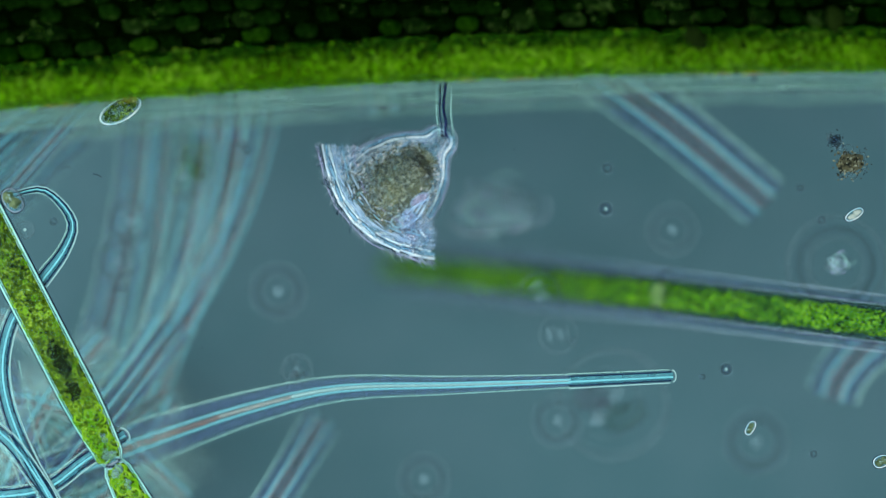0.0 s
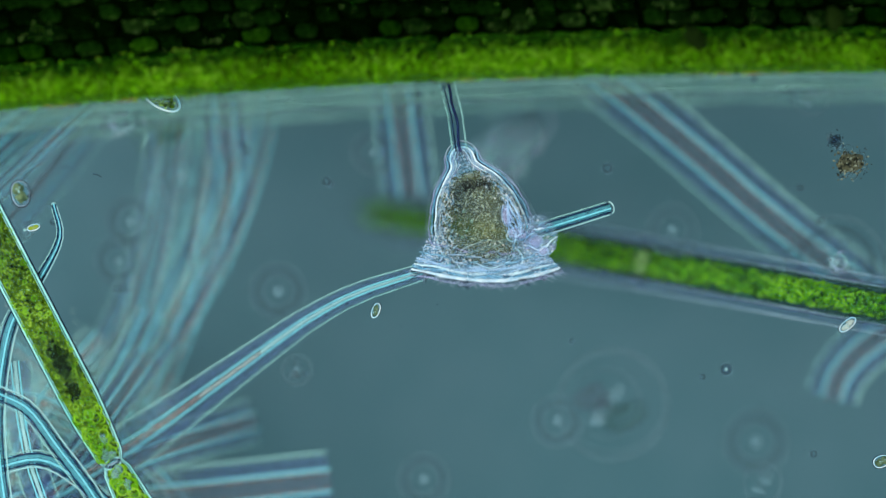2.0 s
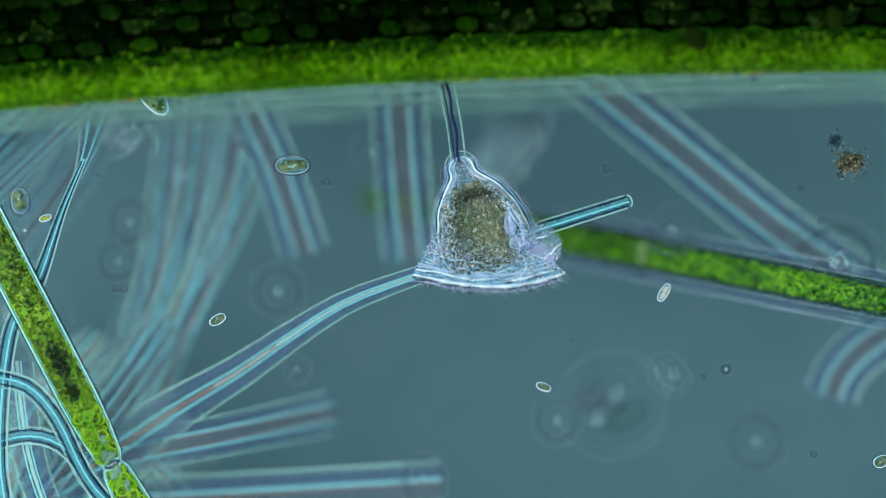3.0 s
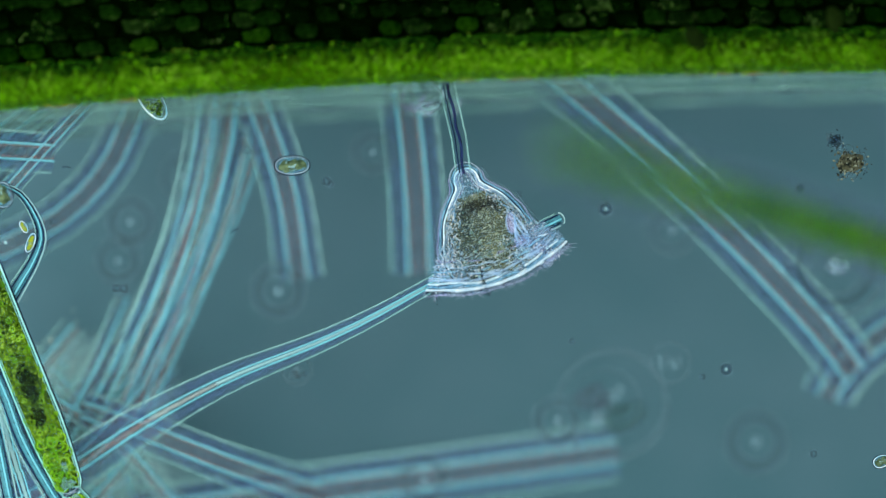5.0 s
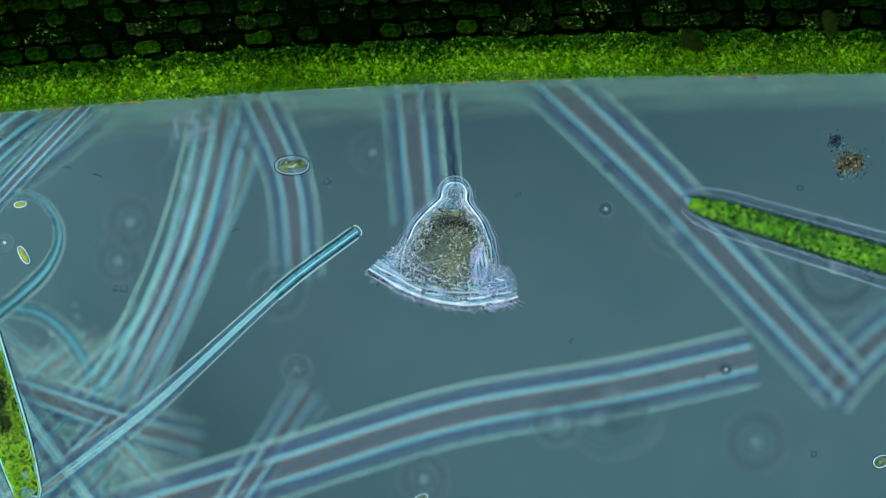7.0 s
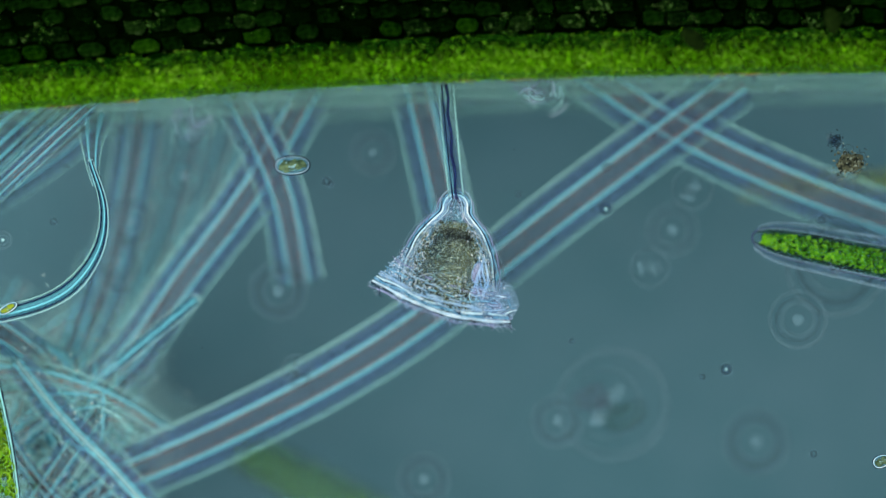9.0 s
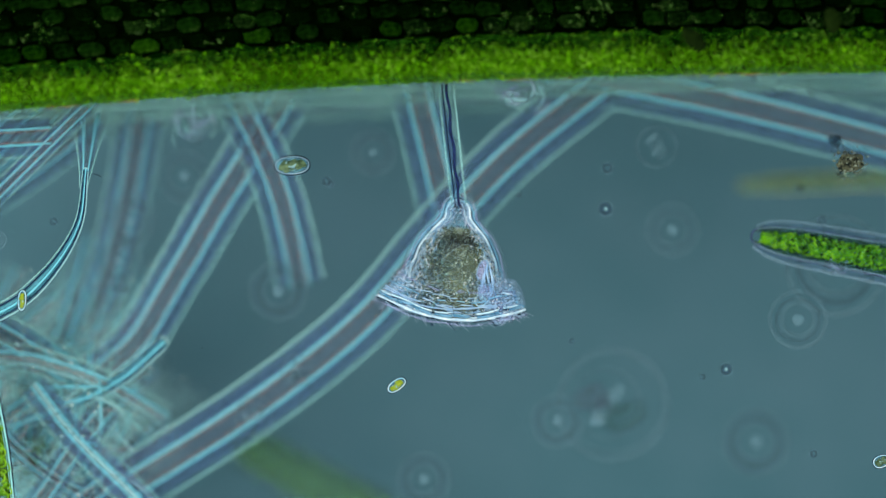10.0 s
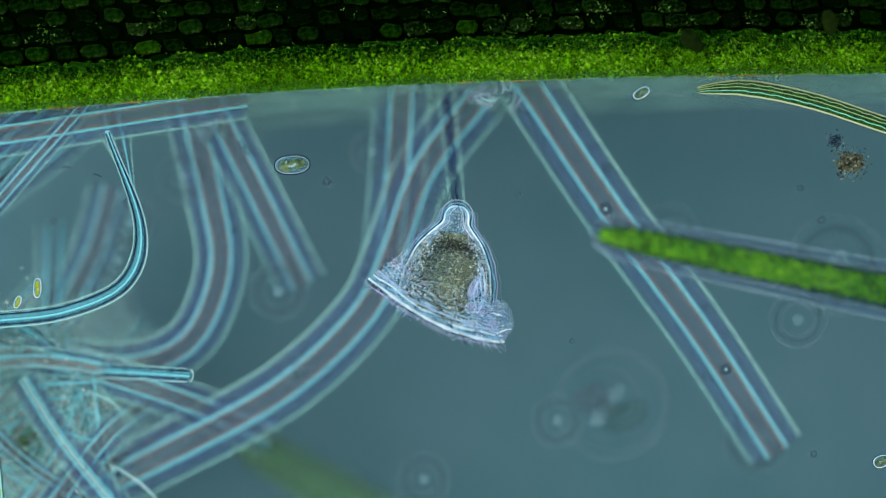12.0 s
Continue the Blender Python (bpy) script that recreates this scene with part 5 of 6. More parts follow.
    bend(reach, 3.0, (1112, 356), (900, 424), (760, 480), (620, 532), (520, 592), (420, 660), (300, 732), (150, 835), h0=0.004, h1=-0.10)
    bend(reach, 5.0, (992, 387), (850, 455), (770, 500), (650, 566), (550, 612), (400, 672), (250, 752), (100, 850), h0=0.004, h1=-0.06)
    bend(reach, 5.5, (860, 448), (780, 475), (600, 546), (480, 597), (370, 657), (250, 737), (100, 830), h0=0.004, h1=-0.06)
    bend(reach, 6.0, (775, 404), (700, 442), (600, 516), (500, 592), (400, 662), (280, 748), (120, 850), h0=0.004, h1=-0.06)
    bend(reach, 6.5, (752, 438), (640, 505), (520, 580), (400, 652), (280, 732), (120, 830), h0=0.004, h1=-0.06)
    bend(reach, 7.0, (632, 409), (520, 492), (430, 572), (350, 646), (250, 735), (100, 850), h0=0.004, h1=-0.06)
    bend(reach, 7.2, (622, 456), (500, 530), (380, 620), (250, 735), (100, 850), h0=0.004, h1=-0.06)
    bend(reach, 9.0, (346, 530), (230, 625), (120, 715), (-80, 880), h0=-0.11, h1=-0.12)
    bend(reach, 9.5, (314, 570), (210, 650), (110, 722), (-80, 870), h0=-0.09, h1=-0.11)
    bend(reach, 10.0, (290, 605), (200, 680), (60, 740), (-80, 800), h0=-0.09, h1=-0.12)
    bend(reach, 10.5, (240, 690), (150, 690), (0, 690), (-150, 700), h0=-0.20, h1=-0.20)
    bend(reach, 11.0, (312, 745), (200, 700), (60, 680), (-100, 700), h0=-0.20, h1=-0.20)
    bend(reach, 11.5, (385, 712), (250, 680), (60, 670), (-100, 690), h0=-0.06, h1=-0.22)
    bend(reach, 12.0, (336, 665), (200, 657), (60, 655), (-100, 670), h0=-0.03, h1=-0.22)
    settle(reach)

    # the broad thread that sweeps up behind the bell
    bend(sweep, 0.0, (440, 960), (200, 960), (-200, 960), h0=-0.18, h1=-0.15)
    bend(sweep, 1.0, (400, 880), (200, 905), (-200, 930), h0=-0.18, h1=-0.15)
    bend(sweep, 1.5, (505, 838), (250, 872), (-100, 910), h0=-0.18, h1=-0.15)
    bend(sweep, 2.0, (585, 850), (300, 880), (-100, 915), h0=-0.18, h1=-0.15)
    bend(sweep, 2.5, (690, 855), (400, 880), (0, 900), h0=-0.18, h1=-0.15)
    bend(sweep, 3.0, (785, 868), (400, 890), (0, 910), h0=-0.18, h1=-0.15)
    bend(sweep, 5.0, (1092, 800), (800, 840), (500, 880), (0, 950), h0=-0.30, h1=-0.20)
    bend(sweep, 5.5, (1075, 900), (800, 915), (500, 918), (0, 930), h0=-0.24, h1=-0.15)
    bend(sweep, 6.0, (1190, 720), (900, 794), (600, 852), (200, 940), h0=-0.18, h1=-0.15)
    bend(sweep, 6.5, (1250, 578), (900, 700), (540, 815), (200, 910), h0=-0.17, h1=-0.15)
    bend(sweep, 7.0, (1335, 632), (1100, 685), (800, 738), (500, 830), (200, 920), h0=-0.17, h1=-0.15)
    bend(sweep, 8.8, (1340, 120), (1000, 375), (700, 590), (400, 755), (130, 880))
    bend(sweep, 9.0, (1310, 140), (1000, 370), (700, 600), (400, 765), (130, 880))
    bend(sweep, 9.5, (1200, 150), (1000, 290), (860, 410), (690, 575), (450, 740), (200, 880))
    bend(sweep, 10.0, (1060, 150), (900, 280), (770, 420), (640, 570), (450, 720), (200, 880))
    bend(sweep, 10.5, (880, 170), (780, 260), (715, 380), (670, 520), (590, 640), (450, 750), (200, 860))
    bend(sweep, 11.0, (850, 190), (760, 270), (705, 380), (670, 500), (590, 625), (450, 745), (200, 860))
    bend(sweep, 11.5, (850, 180), (750, 300), (700, 440), (640, 560), (500, 690), (300, 790), (80, 880))
    bend(sweep, 12.0, (850, 170), (750, 300), (695, 450), (640, 560), (500, 690), (300, 800), (130, 880))
    settle(sweep)

    # the slanting thread from under the leaf
    bend(slant, 0.0, (1355, 360), (1200, 230), (1065, 130), (950, 40), h0=-0.21, h1=-0.21)
    bend(slant, 0.5, (1420, 352), (1250, 245), (1085, 130), (950, 30), h0=-0.21, h1=-0.21)
    bend(slant, 1.0, (1405, 428), (1200, 270), (1020, 125), (900, 30), h0=-0.21, h1=-0.21)
    bend(slant, 1.5, (1490, 480), (1300, 330), (1070, 135), (950, 30), h0=-0.21, h1=-0.21)
    bend(slant, 2.0, (1545, 525), (1380, 400), (1200, 245), (1045, 120), (950, 40), h0=-0.21, h1=-0.21)
    bend(slant, 2.5, (1550, 535), (1380, 410), (1200, 260), (1040, 130), (950, 50), h0=-0.21, h1=-0.21)
    bend(slant, 3.0, (1560, 530), (1380, 410), (1200, 265), (1035, 130), (950, 50), h0=-0.21, h1=-0.21)
    bend(slant, 5.0, (1510, 660), (1450, 580), (1300, 420), (1150, 275), (985, 130), (900, 50), h0=-0.17, h1=-0.155)
    bend(slant, 5.5, (1500, 672), (1400, 565), (1250, 405), (1110, 275), (965, 150), (860, 50), h0=-0.17, h1=-0.155)
    bend(slant, 6.0, (1486, 680), (1300, 475), (1100, 265), (960, 130), (870, 50), h0=-0.17, h1=-0.155)
    bend(slant, 6.5, (1480, 690), (1300, 482), (1130, 285), (975, 130), (900, 50), h0=-0.17, h1=-0.155)
    bend(slant, 7.0, (1500, 690), (1300, 475), (1150, 312), (960, 130), (870, 50), h0=-0.17, h1=-0.155)
    bend(slant, 9.0, (1640, 415), (1400, 325), (1200, 230), (1045, 130), (900, 30))
    bend(slant, 9.5, (1640, 445), (1400, 340), (1200, 235), (1035, 140), (900, 50))
    bend(slant, 10.0, (1680, 285), (1500, 235), (1300, 185), (1080, 140), (900, 110))
    bend(slant, 10.5, (1680, 215), (1500, 190), (1300, 165), (1080, 140), (900, 110))
    bend(slant, 11.0, (1680, 320), (1500, 265), (1300, 205), (1100, 150), (900, 90))
    bend(slant, 11.5, (1405, 795), (1250, 580), (1080, 350), (920, 150), (850, 50), h0=-0.28, h1=-0.25)
    bend(slant, 12.0, (1375, 800), (1240, 590), (1080, 370), (935, 150), (870, 50), h0=-0.09, h1=-0.12)
    settle(slant)

    # threads hanging from the leaf
    bend(drop_a, 0.0, (680, 200), (665, 120), (655, 20), h0=-0.20, h1=-0.20)
    bend(drop_a, 1.0, (705, 240), (680, 150), (660, 50), h0=-0.20, h1=-0.20)
    bend(drop_a, 1.5, (718, 315), (695, 150), (680, 50), h0=-0.20, h1=-0.20)
    bend(drop_a, 2.0, (726, 345), (702, 150), (690, 50), h0=-0.20, h1=-0.20)
    bend(drop_a, 3.0, (728, 460), (712, 300), (702, 150), (690, 50), h0=-0.20, h1=-0.20)
    bend(drop_a, 5.0, (742, 485), (735, 320), (716, 150), (700, 50))
    bend(drop_a, 5.5, (738, 465), (734, 300), (716, 150), (700, 50))
    bend(drop_a, 6.5, (736, 450), (720, 300), (705, 150), (690, 50))
    bend(drop_a, 7.0, (746, 400), (735, 280), (722, 150), (700, 50))
    bend(drop_a, 9.0, (803, 440), (770, 290), (738, 150), (712, 20))
    bend(drop_a, 9.5, (812, 440), (780, 290), (750, 150), (722, 20))
    bend(drop_a, 10.0, (803, 440), (770, 290), (736, 150), (710, 20))
    bend(drop_a, 10.5, (690, 480), (705, 320), (718, 150), (720, 20))
    bend(drop_a, 11.0, (690, 470), (702, 320), (716, 150), (720, 20))
    bend(drop_a, 12.0, (690, 460), (702, 320), (712, 150), (716, 20))
    settle(drop_a)
    bend(drop_b, 0.0, (385, 250), (390, 150), (390, 20), h0=-0.20, h1=-0.20)
    bend(drop_b, 1.5, (395, 270), (400, 150), (390, 20), h0=-0.20, h1=-0.20)
    bend(drop_b, 2.0, (405, 320), (395, 170), (385, 20), h0=-0.20, h1=-0.20)
    bend(drop_b, 2.5, (505, 335), (440, 220), (395, 130), (360, 40), h0=-0.20, h1=-0.20)
    bend(drop_b, 3.0, (540, 450), (490, 300), (430, 170), (380, 60), h0=-0.20, h1=-0.20)
    bend(drop_b, 5.0, (530, 495), (505, 330), (450, 170), (400, 60))
    bend(drop_b, 6.0, (530, 495), (508, 330), (455, 175), (400, 60))
    bend(drop_b, 7.0, (528, 495), (512, 320), (450, 175), (400, 60))
    bend(drop_b, 9.0, (530, 500), (495, 330), (420, 175), (360, 60))
    bend(drop_b, 10.5, (535, 505), (490, 340), (420, 180), (360, 60))
    bend(drop_b, 11.5, (545, 510), (480, 370), (400, 190), (350, 70))
    bend(drop_b, 12.0, (535, 505), (460, 350), (380, 190), (330, 70))
    settle(drop_b)

    # the fanned bundle
    bend(fan_a, 0.0, (420, 150), (400, 330), (340, 480), (260, 620), (120, 800), (40, 900), h0=-0.32, h1=-0.28)
    bend(fan_a, 1.5, (430, 150), (410, 330), (350, 470), (260, 620), (120, 800), (40, 900), h0=-0.32, h1=-0.28)
    bend(fan_a, 3.0, (420, 150), (395, 330), (330, 500), (240, 650), (120, 790), (40, 880), h0=-0.32, h1=-0.28)
    bend(fan_a, 5.0, (405, 150), (370, 330), (290, 530), (200, 680), (90, 770), (-40, 850))
    bend(fan_a, 5.5, (415, 150), (370, 330), (290, 540), (200, 680), (90, 770), (-40, 850))
    bend(fan_a, 7.0, (415, 150), (370, 330), (320, 500), (220, 690), (90, 800), (-40, 870))
    bend(fan_a, 9.0, (550, 150), (450, 330), (330, 490), (220, 640), (90, 740), (-40, 810))
    bend(fan_a, 9.5, (540, 160), (430, 320), (320, 460), (210, 640), (80, 760), (-40, 830))
    bend(fan_a, 10.5, (490, 160), (400, 340), (330, 480), (240, 620), (100, 690), (-40, 720))
    bend(fan_a, 11.0, (490, 160), (400, 340), (340, 480), (250, 630), (110, 680), (-40, 700))
    bend(fan_a, 11.5, (380, 160), (400, 350), (390, 500), (320, 620), (180, 660), (-40, 640))
    bend(fan_a, 12.0, (330, 160), (375, 350), (390, 480), (330, 610), (190, 650), (-40, 600))
    settle(fan_a)
    bend(fan_b, 0.0, (255, 200), (240, 350), (200, 530), (150, 660), (60, 800), h0=-0.32, h1=-0.28)
    bend(fan_b, 3.0, (340, 170), (320, 350), (270, 520), (200, 650), (110, 790), h0=-0.32, h1=-0.28)
    bend(fan_b, 5.0, (410, 180), (360, 380), (300, 540), (230, 690), (100, 800))
    bend(fan_b, 7.0, (420, 230), (340, 450), (280, 600), (220, 720), (100, 830))
    bend(fan_b, 9.0, (250, 200), (230, 330), (190, 500), (140, 620), (60, 760), h0=-0.24, h1=-0.22)
    bend(fan_b, 11.0, (250, 210), (215, 400), (160, 560), (100, 650), (-20, 740), h0=-0.24, h1=-0.22)
    bend(fan_b, 12.0, (200, 330), (170, 440), (120, 540), (60, 640), (-60, 740), h0=-0.24, h1=-0.22)
    settle(fan_b)
    bend(fan_c, 0.0, (190, 180), (110, 250), (40, 320), (-60, 430), h0=-0.32, h1=-0.28)
    bend(fan_c, 1.5, (170, 180), (110, 260), (40, 340), (-60, 450), h0=-0.32, h1=-0.28)
    bend(fan_c, 3.0, (180, 190), (130, 300), (60, 400), (-40, 520), h0=-0.32, h1=-0.28)
    bend(fan_c, 5.0, (240, 190), (190, 300), (100, 390), (-40, 460))
    bend(fan_c, 5.5, (200, 190), (150, 280), (70, 350), (-60, 410))
    bend(fan_c, 6.5, (190, 170), (110, 240), (20, 310), (-90, 400))
    bend(fan_c, 9.0, (180, 190), (100, 260), (0, 330), (-100, 390))
    bend(fan_c, 12.0, (150, 210), (80, 270), (0, 330), (-100, 400))
    settle(fan_c)
    bend(upper, 0.0, (-40, 240), (-200, 240), (-600, 240))
    bend(upper, 3.0, (-20, 262), (-200, 260), (-600, 260))
    bend(upper, 5.0, (97, 272), (-60, 264), (-500, 260))
    bend(upper, 5.5, (45, 265), (-100, 258), (-500, 260))
    bend(upper, 6.5, (-40, 250), (-200, 250), (-600, 250))
    bend(upper, 9.0, (-30, 245), (-200, 250), (-600, 250))
    bend(upper, 10.0, (90, 240), (-60, 248), (-500, 260))
    bend(upper, 10.5, (172, 245), (0, 246), (-400, 260))
    bend(upper, 11.0, (245, 208), (100, 228), (-50, 245), (-400, 270))
    bend(upper, 11.5, (372, 198), (200, 208), (0, 236), (-300, 270))
    bend(upper, 12.0, (436, 174), (220, 206), (0, 240), (-300, 280))
    settle(upper)

    # faint threads that fan out from the tangle
    rng = random.Random(17)
    hub = ((0.0, 165, 800, 0.0), (1.5, 165, 805, 0.04), (3.0, 165, 805, 0.0), (5.0, 140, 800, 0.03), (7.0, 120, 790, 0.0), (9.0, 100, 740, 0.08), (10.5, 85, 710, 0.12), (12.0, 75, 710, 0.16))
    for k, veil in enumerate(veils):
        off = rng.uniform(-45, 55)
        for t, u, v, swing in hub:
            sway = 6 * math.sin(1.3 * t + k)
            if t < 1:
                top, high = 300 + 62 * k, 130
            elif t < 4:
                top, high = 320 + 56 * k, 130
            elif t < 8:
                top, high = 372 + 32 * k, 130
            elif t < 10:
                top, high = 300 + 56 * k, 130
            else:
                top, high = 90 + 60 * k, 610 - 14 * k
            x, y = u + off + 20, v - 10
            fall = y - high
            bend(veil, t, (top + sway, high), (top - 4 + 0.06 * (x - top) + sway, high + 0.22 * fall), (top + 0.30 * (x - top), high + 0.5 * fall), (top + 0.66 * (x - top), high + 0.78 * fall), (x, y), (x - 120, y + 110), **({"h0": -0.26, "h1": -0.20} if t < 4 else {"h0": -0.32, "h1": -0.22} if t > 8 else {}))
        settle(veil)
    for k, hair in enumerate(hairs):
        a, n = radians({7: -33, 10: -28, 13: 42}.get(k, -65 + 7.2 * (7 * k % 20))), rng.uniform(170, 240)
        du, dv, arc = rng.uniform(-95, 45), rng.uniform(-70, 90), rng.uniform(-0.30, 0.30) * (3.0 if k % 4 == 1 else 1.0)
        for t, u, v, swing in hub:
            b = a + swing * 3 + 0.10 * math.sin(2 * t + 2 * k)
            lift = 0.0 if t < 4 else -0.08 if k in (8, 11, 14) and t > 8 else 0.07 if 16 <= k < 22 else 0.0 if t < 8 else 0.02
            spread, curve = 1.0 + 0.04 * t, arc if k < 16 or k > 21 else 0.12 * arc
            x, y = u - 50 + du * spread, v + 15 + dv * spread
            if 16 <= k < 22:
                x, y, b = -50 + 30 * (k - 16), 300 - 12 * (k - 16) + 20 * math.sin(k * 2.1), 0.74 + 0.07 * math.sin(k * 3.7) + 0.05 * math.sin(t + k)
            bend(hair, t, *((x + f * n * math.cos(b) + curve * n * (f * f - 0.4) * math.sin(b), y - f * n * math.sin(b) + curve * n * (f * f - 0.4) * math.cos(b)) for f in (1.0, 0.4, -0.3, -1.0)), h0=hair["h"] + lift, h1=hair["h"] + lift)
        settle(hair)

    # the curled thread and the tangle
    bend(curl, 0.0, (22, 345), (80, 338), (127, 390), (115, 440), (75, 495), (25, 560), (4, 640), (14, 720), (50, 810), (90, 880))
    bend(curl, 1.0, (35, 340), (85, 342), (125, 390), (118, 440), (75, 497), (25, 560), (4, 640), (10, 720), (40, 810), (90, 880))
    bend(curl, 1.5, (75, 346), (112, 375), (122, 420), (75, 497), (25, 555), (4, 630), (-10, 720), (0, 810), (40, 880))
    bend(curl, 2.0, (95, 362), (106, 420), (72, 490), (25, 560), (4, 640), (-5, 740), (0, 830), (10, 900))
    bend(curl, 2.5, (140, 290), (112, 375), (72, 490), (25, 560), (8, 640), (0, 740), (0, 830), (10, 900))
    bend(curl, 3.0, (148, 285), (110, 375), (68, 495), (25, 570), (8, 650), (0, 740), (0, 830), (10, 900))
    bend(curl, 5.0, (-5, 325), (40, 348), (72, 410), (60, 460), (25, 520), (-15, 600), (-20, 700), (0, 800), (20, 900))
    bend(curl, 5.5, (-5, 322), (45, 340), (78, 400), (60, 470), (10, 535), (-30, 600), (-30, 700), (0, 820), (20, 900), h0=-0.08, h1=-0.08)
    bend(curl, 6.0, (-5, 325), (48, 345), (72, 400), (55, 460), (0, 540), (-40, 600), (-60, 700), (-60, 900))
    bend(curl, 6.5, (0, 325), (52, 348), (78, 410), (60, 470), (0, 540), (-50, 600), (-60, 700), (-60, 900))
    bend(curl, 7.0, (15, 338), (78, 358), (106, 415), (80, 480), (0, 552), (-60, 600), (-90, 700), (-90, 900), h0=-0.09, h1=-0.09)
    bend(curl, 9.0, (160, 285), (184, 370), (170, 450), (110, 520), (0, 557), (-150, 570), (-500, 600))
    bend(curl, 9.5, (148, 265), (150, 380), (110, 490), (0, 555), (-150, 590), (-500, 620), h0=-0.05, h1=-0.05)
    bend(curl, 10.0, (152, 300), (138, 400), (80, 490), (0, 552), (-150, 600), (-500, 640))
    bend(curl, 10.5, (130, 300), (115, 400), (60, 505), (0, 547), (-150, 600), (-500, 640))
    bend(curl, 11.0, (128, 285), (118, 380), (75, 480), (0, 546), (-150, 600), (-500, 640), h0=-0.04, h1=-0.04)
    bend(curl, 11.5, (165, 290), (168, 380), (120, 485), (0, 552), (-150, 580), (-500, 620))
    bend(curl, 12.0, (190, 235), (248, 400), (222, 500), (120, 550), (0, 566), (-150, 575), (-500, 600))
    settle(curl)
    bend(flare, 0.0, (165, -80, -0.14), (165, 20, -0.14), (165, 120, -0.14))
    bend(flare, 2.2, (165, -80, -0.14), (165, 20, -0.14), (165, 120, -0.14))
    bend(flare, 2.5, (172, 185), (148, 280), (112, 375))
    bend(flare, 3.0, (178, 180), (150, 280), (110, 375))
    bend(flare, 4.0, (165, -80, -0.14), (165, 20, -0.14), (165, 120, -0.14))
    bend(flare, 7.2, (165, -80, -0.14), (165, 20, -0.14), (165, 120, -0.14))
    bend(flare, 9.0, (168, 190), (164, 285), (182, 380))
    bend(flare, 9.5, (152, 180), (148, 270), (150, 385))
    bend(flare, 10.0, (162, 190), (152, 300), (138, 400))
    bend(flare, 10.5, (142, 190), (130, 300), (115, 400))
    bend(flare, 11.0, (142, 185), (128, 285), (118, 385))
    bend(flare, 11.5, (162, 190), (165, 290), (168, 385))
    bend(flare, 12.0, (196, 200), (224, 300), (248, 400))
    settle(flare)
    bend(low_a, 0.0, (-30, 745), (20, 785), (60, 840), (90, 890), (130, 1000))
    bend(low_a, 1.0, (-20, 715), (40, 750), (80, 810), (130, 880), (200, 1000))
    bend(low_a, 2.0, (-10, 695), (50, 725), (100, 790), (160, 870), (240, 1000))
    bend(low_a, 3.0, (-10, 668), (50, 685), (100, 740), (150, 840), (200, 900), (300, 1000))
    bend(low_a, 5.0, (-20, 640), (10, 700), (40, 780), (90, 870), (160, 980))
    bend(low_a, 7.0, (-30, 700), (-10, 780), (30, 860), (90, 940), (160, 1000), h0=-0.13, h1=-0.13)
    bend(low_a, 9.0, (-20, 590), (30, 640), (70, 700), (100, 800), (160, 900), h0=-0.13, h1=-0.13)
    bend(low_a, 12.0, (-20, 560), (40, 580), (100, 630), (150, 720), (180, 820), h0=-0.13, h1=-0.13)
    settle(low_a)
    bend(low_b, 0.0, (220, 770), (150, 815), (90, 860), (30, 875), (-60, 880), h0=0.0, h1=0.0)
    bend(low_b, 1.0, (190, 900), (130, 860), (70, 838), (0, 838), (-90, 860), h0=0.0, h1=0.0)
    bend(low_b, 2.0, (200, 900), (130, 840), (70, 812), (0, 825), (-90, 850), h0=0.0, h1=0.0)
    bend(low_b, 3.0, (190, 900), (130, 805), (70, 772), (0, 780), (-90, 820), h0=0.0, h1=0.0)
    bend(low_b, 5.0, (120, 900), (60, 820), (20, 770), (-30, 760), (-90, 780), h0=-0.05, h1=-0.05)
    bend(low_b, 7.0, (180, 900), (180, 760), (150, 640), (80, 560), (-20, 540), h0=-0.15, h1=-0.15)
    bend(low_b, 9.0, (100, 760), (130, 660), (80, 610), (0, 590), (-90, 580), h0=-0.15, h1=-0.15)
    bend(low_b, 12.0, (120, 740), (140, 660), (80, 600), (0, 580), (-90, 570), h0=-0.15, h1=-0.15)
    settle(low_b)
    bend(cross_a, 0.0, (570, 745), (500, 860), (420, 980), (300, 1150))
    bend(cross_a, 0.5, (555, 750), (500, 860), (440, 980), (340, 1150))
    bend(cross_a, 1.0, (520, 788), (470, 880), (400, 980), (300, 1150))
    bend(cross_a, 1.5, (500, 900), (430, 960), (330, 1040), (200, 1150))
    bend(cross_a, 5.5, (480, 900), (430, 960), (330, 1040), (200, 1150))
    bend(cross_a, 6.5, (515, 742), (450, 850), (390, 940), (250, 1100))
    bend(cross_a, 7.0, (550, 690), (450, 840), (380, 940), (250, 1100))
    bend(cross_a, 9.0, (300, 760), (200, 850), (100, 930), (-50, 1050))
    bend(cross_a, 12.0, (330, 740), (200, 820), (80, 900), (-100, 1000))
    settle(cross_a)
    bend(cross_b, 0.0, (300, 690), (200, 760), (100, 830), (-50, 930))
    bend(cross_b, 2.0, (450, 745), (300, 790), (200, 830), (0, 900))
    bend(cross_b, 3.0, (590, 730), (400, 770), (250, 800), (0, 860))
    bend(cross_b, 5.0, (580, 880), (400, 820), (220, 750), (0, 680))
    bend(cross_b, 5.5, (505, 885), (350, 820), (210, 755), (0, 680))
    bend(cross_b, 6.0, (500, 840), (300, 790), (80, 745), (-100, 710))
    bend(cross_b, 6.5, (430, 795), (250, 765), (70, 725), (-100, 690))
    bend(cross_b, 7.0, (352, 785), (200, 745), (40, 690), (-150, 630))
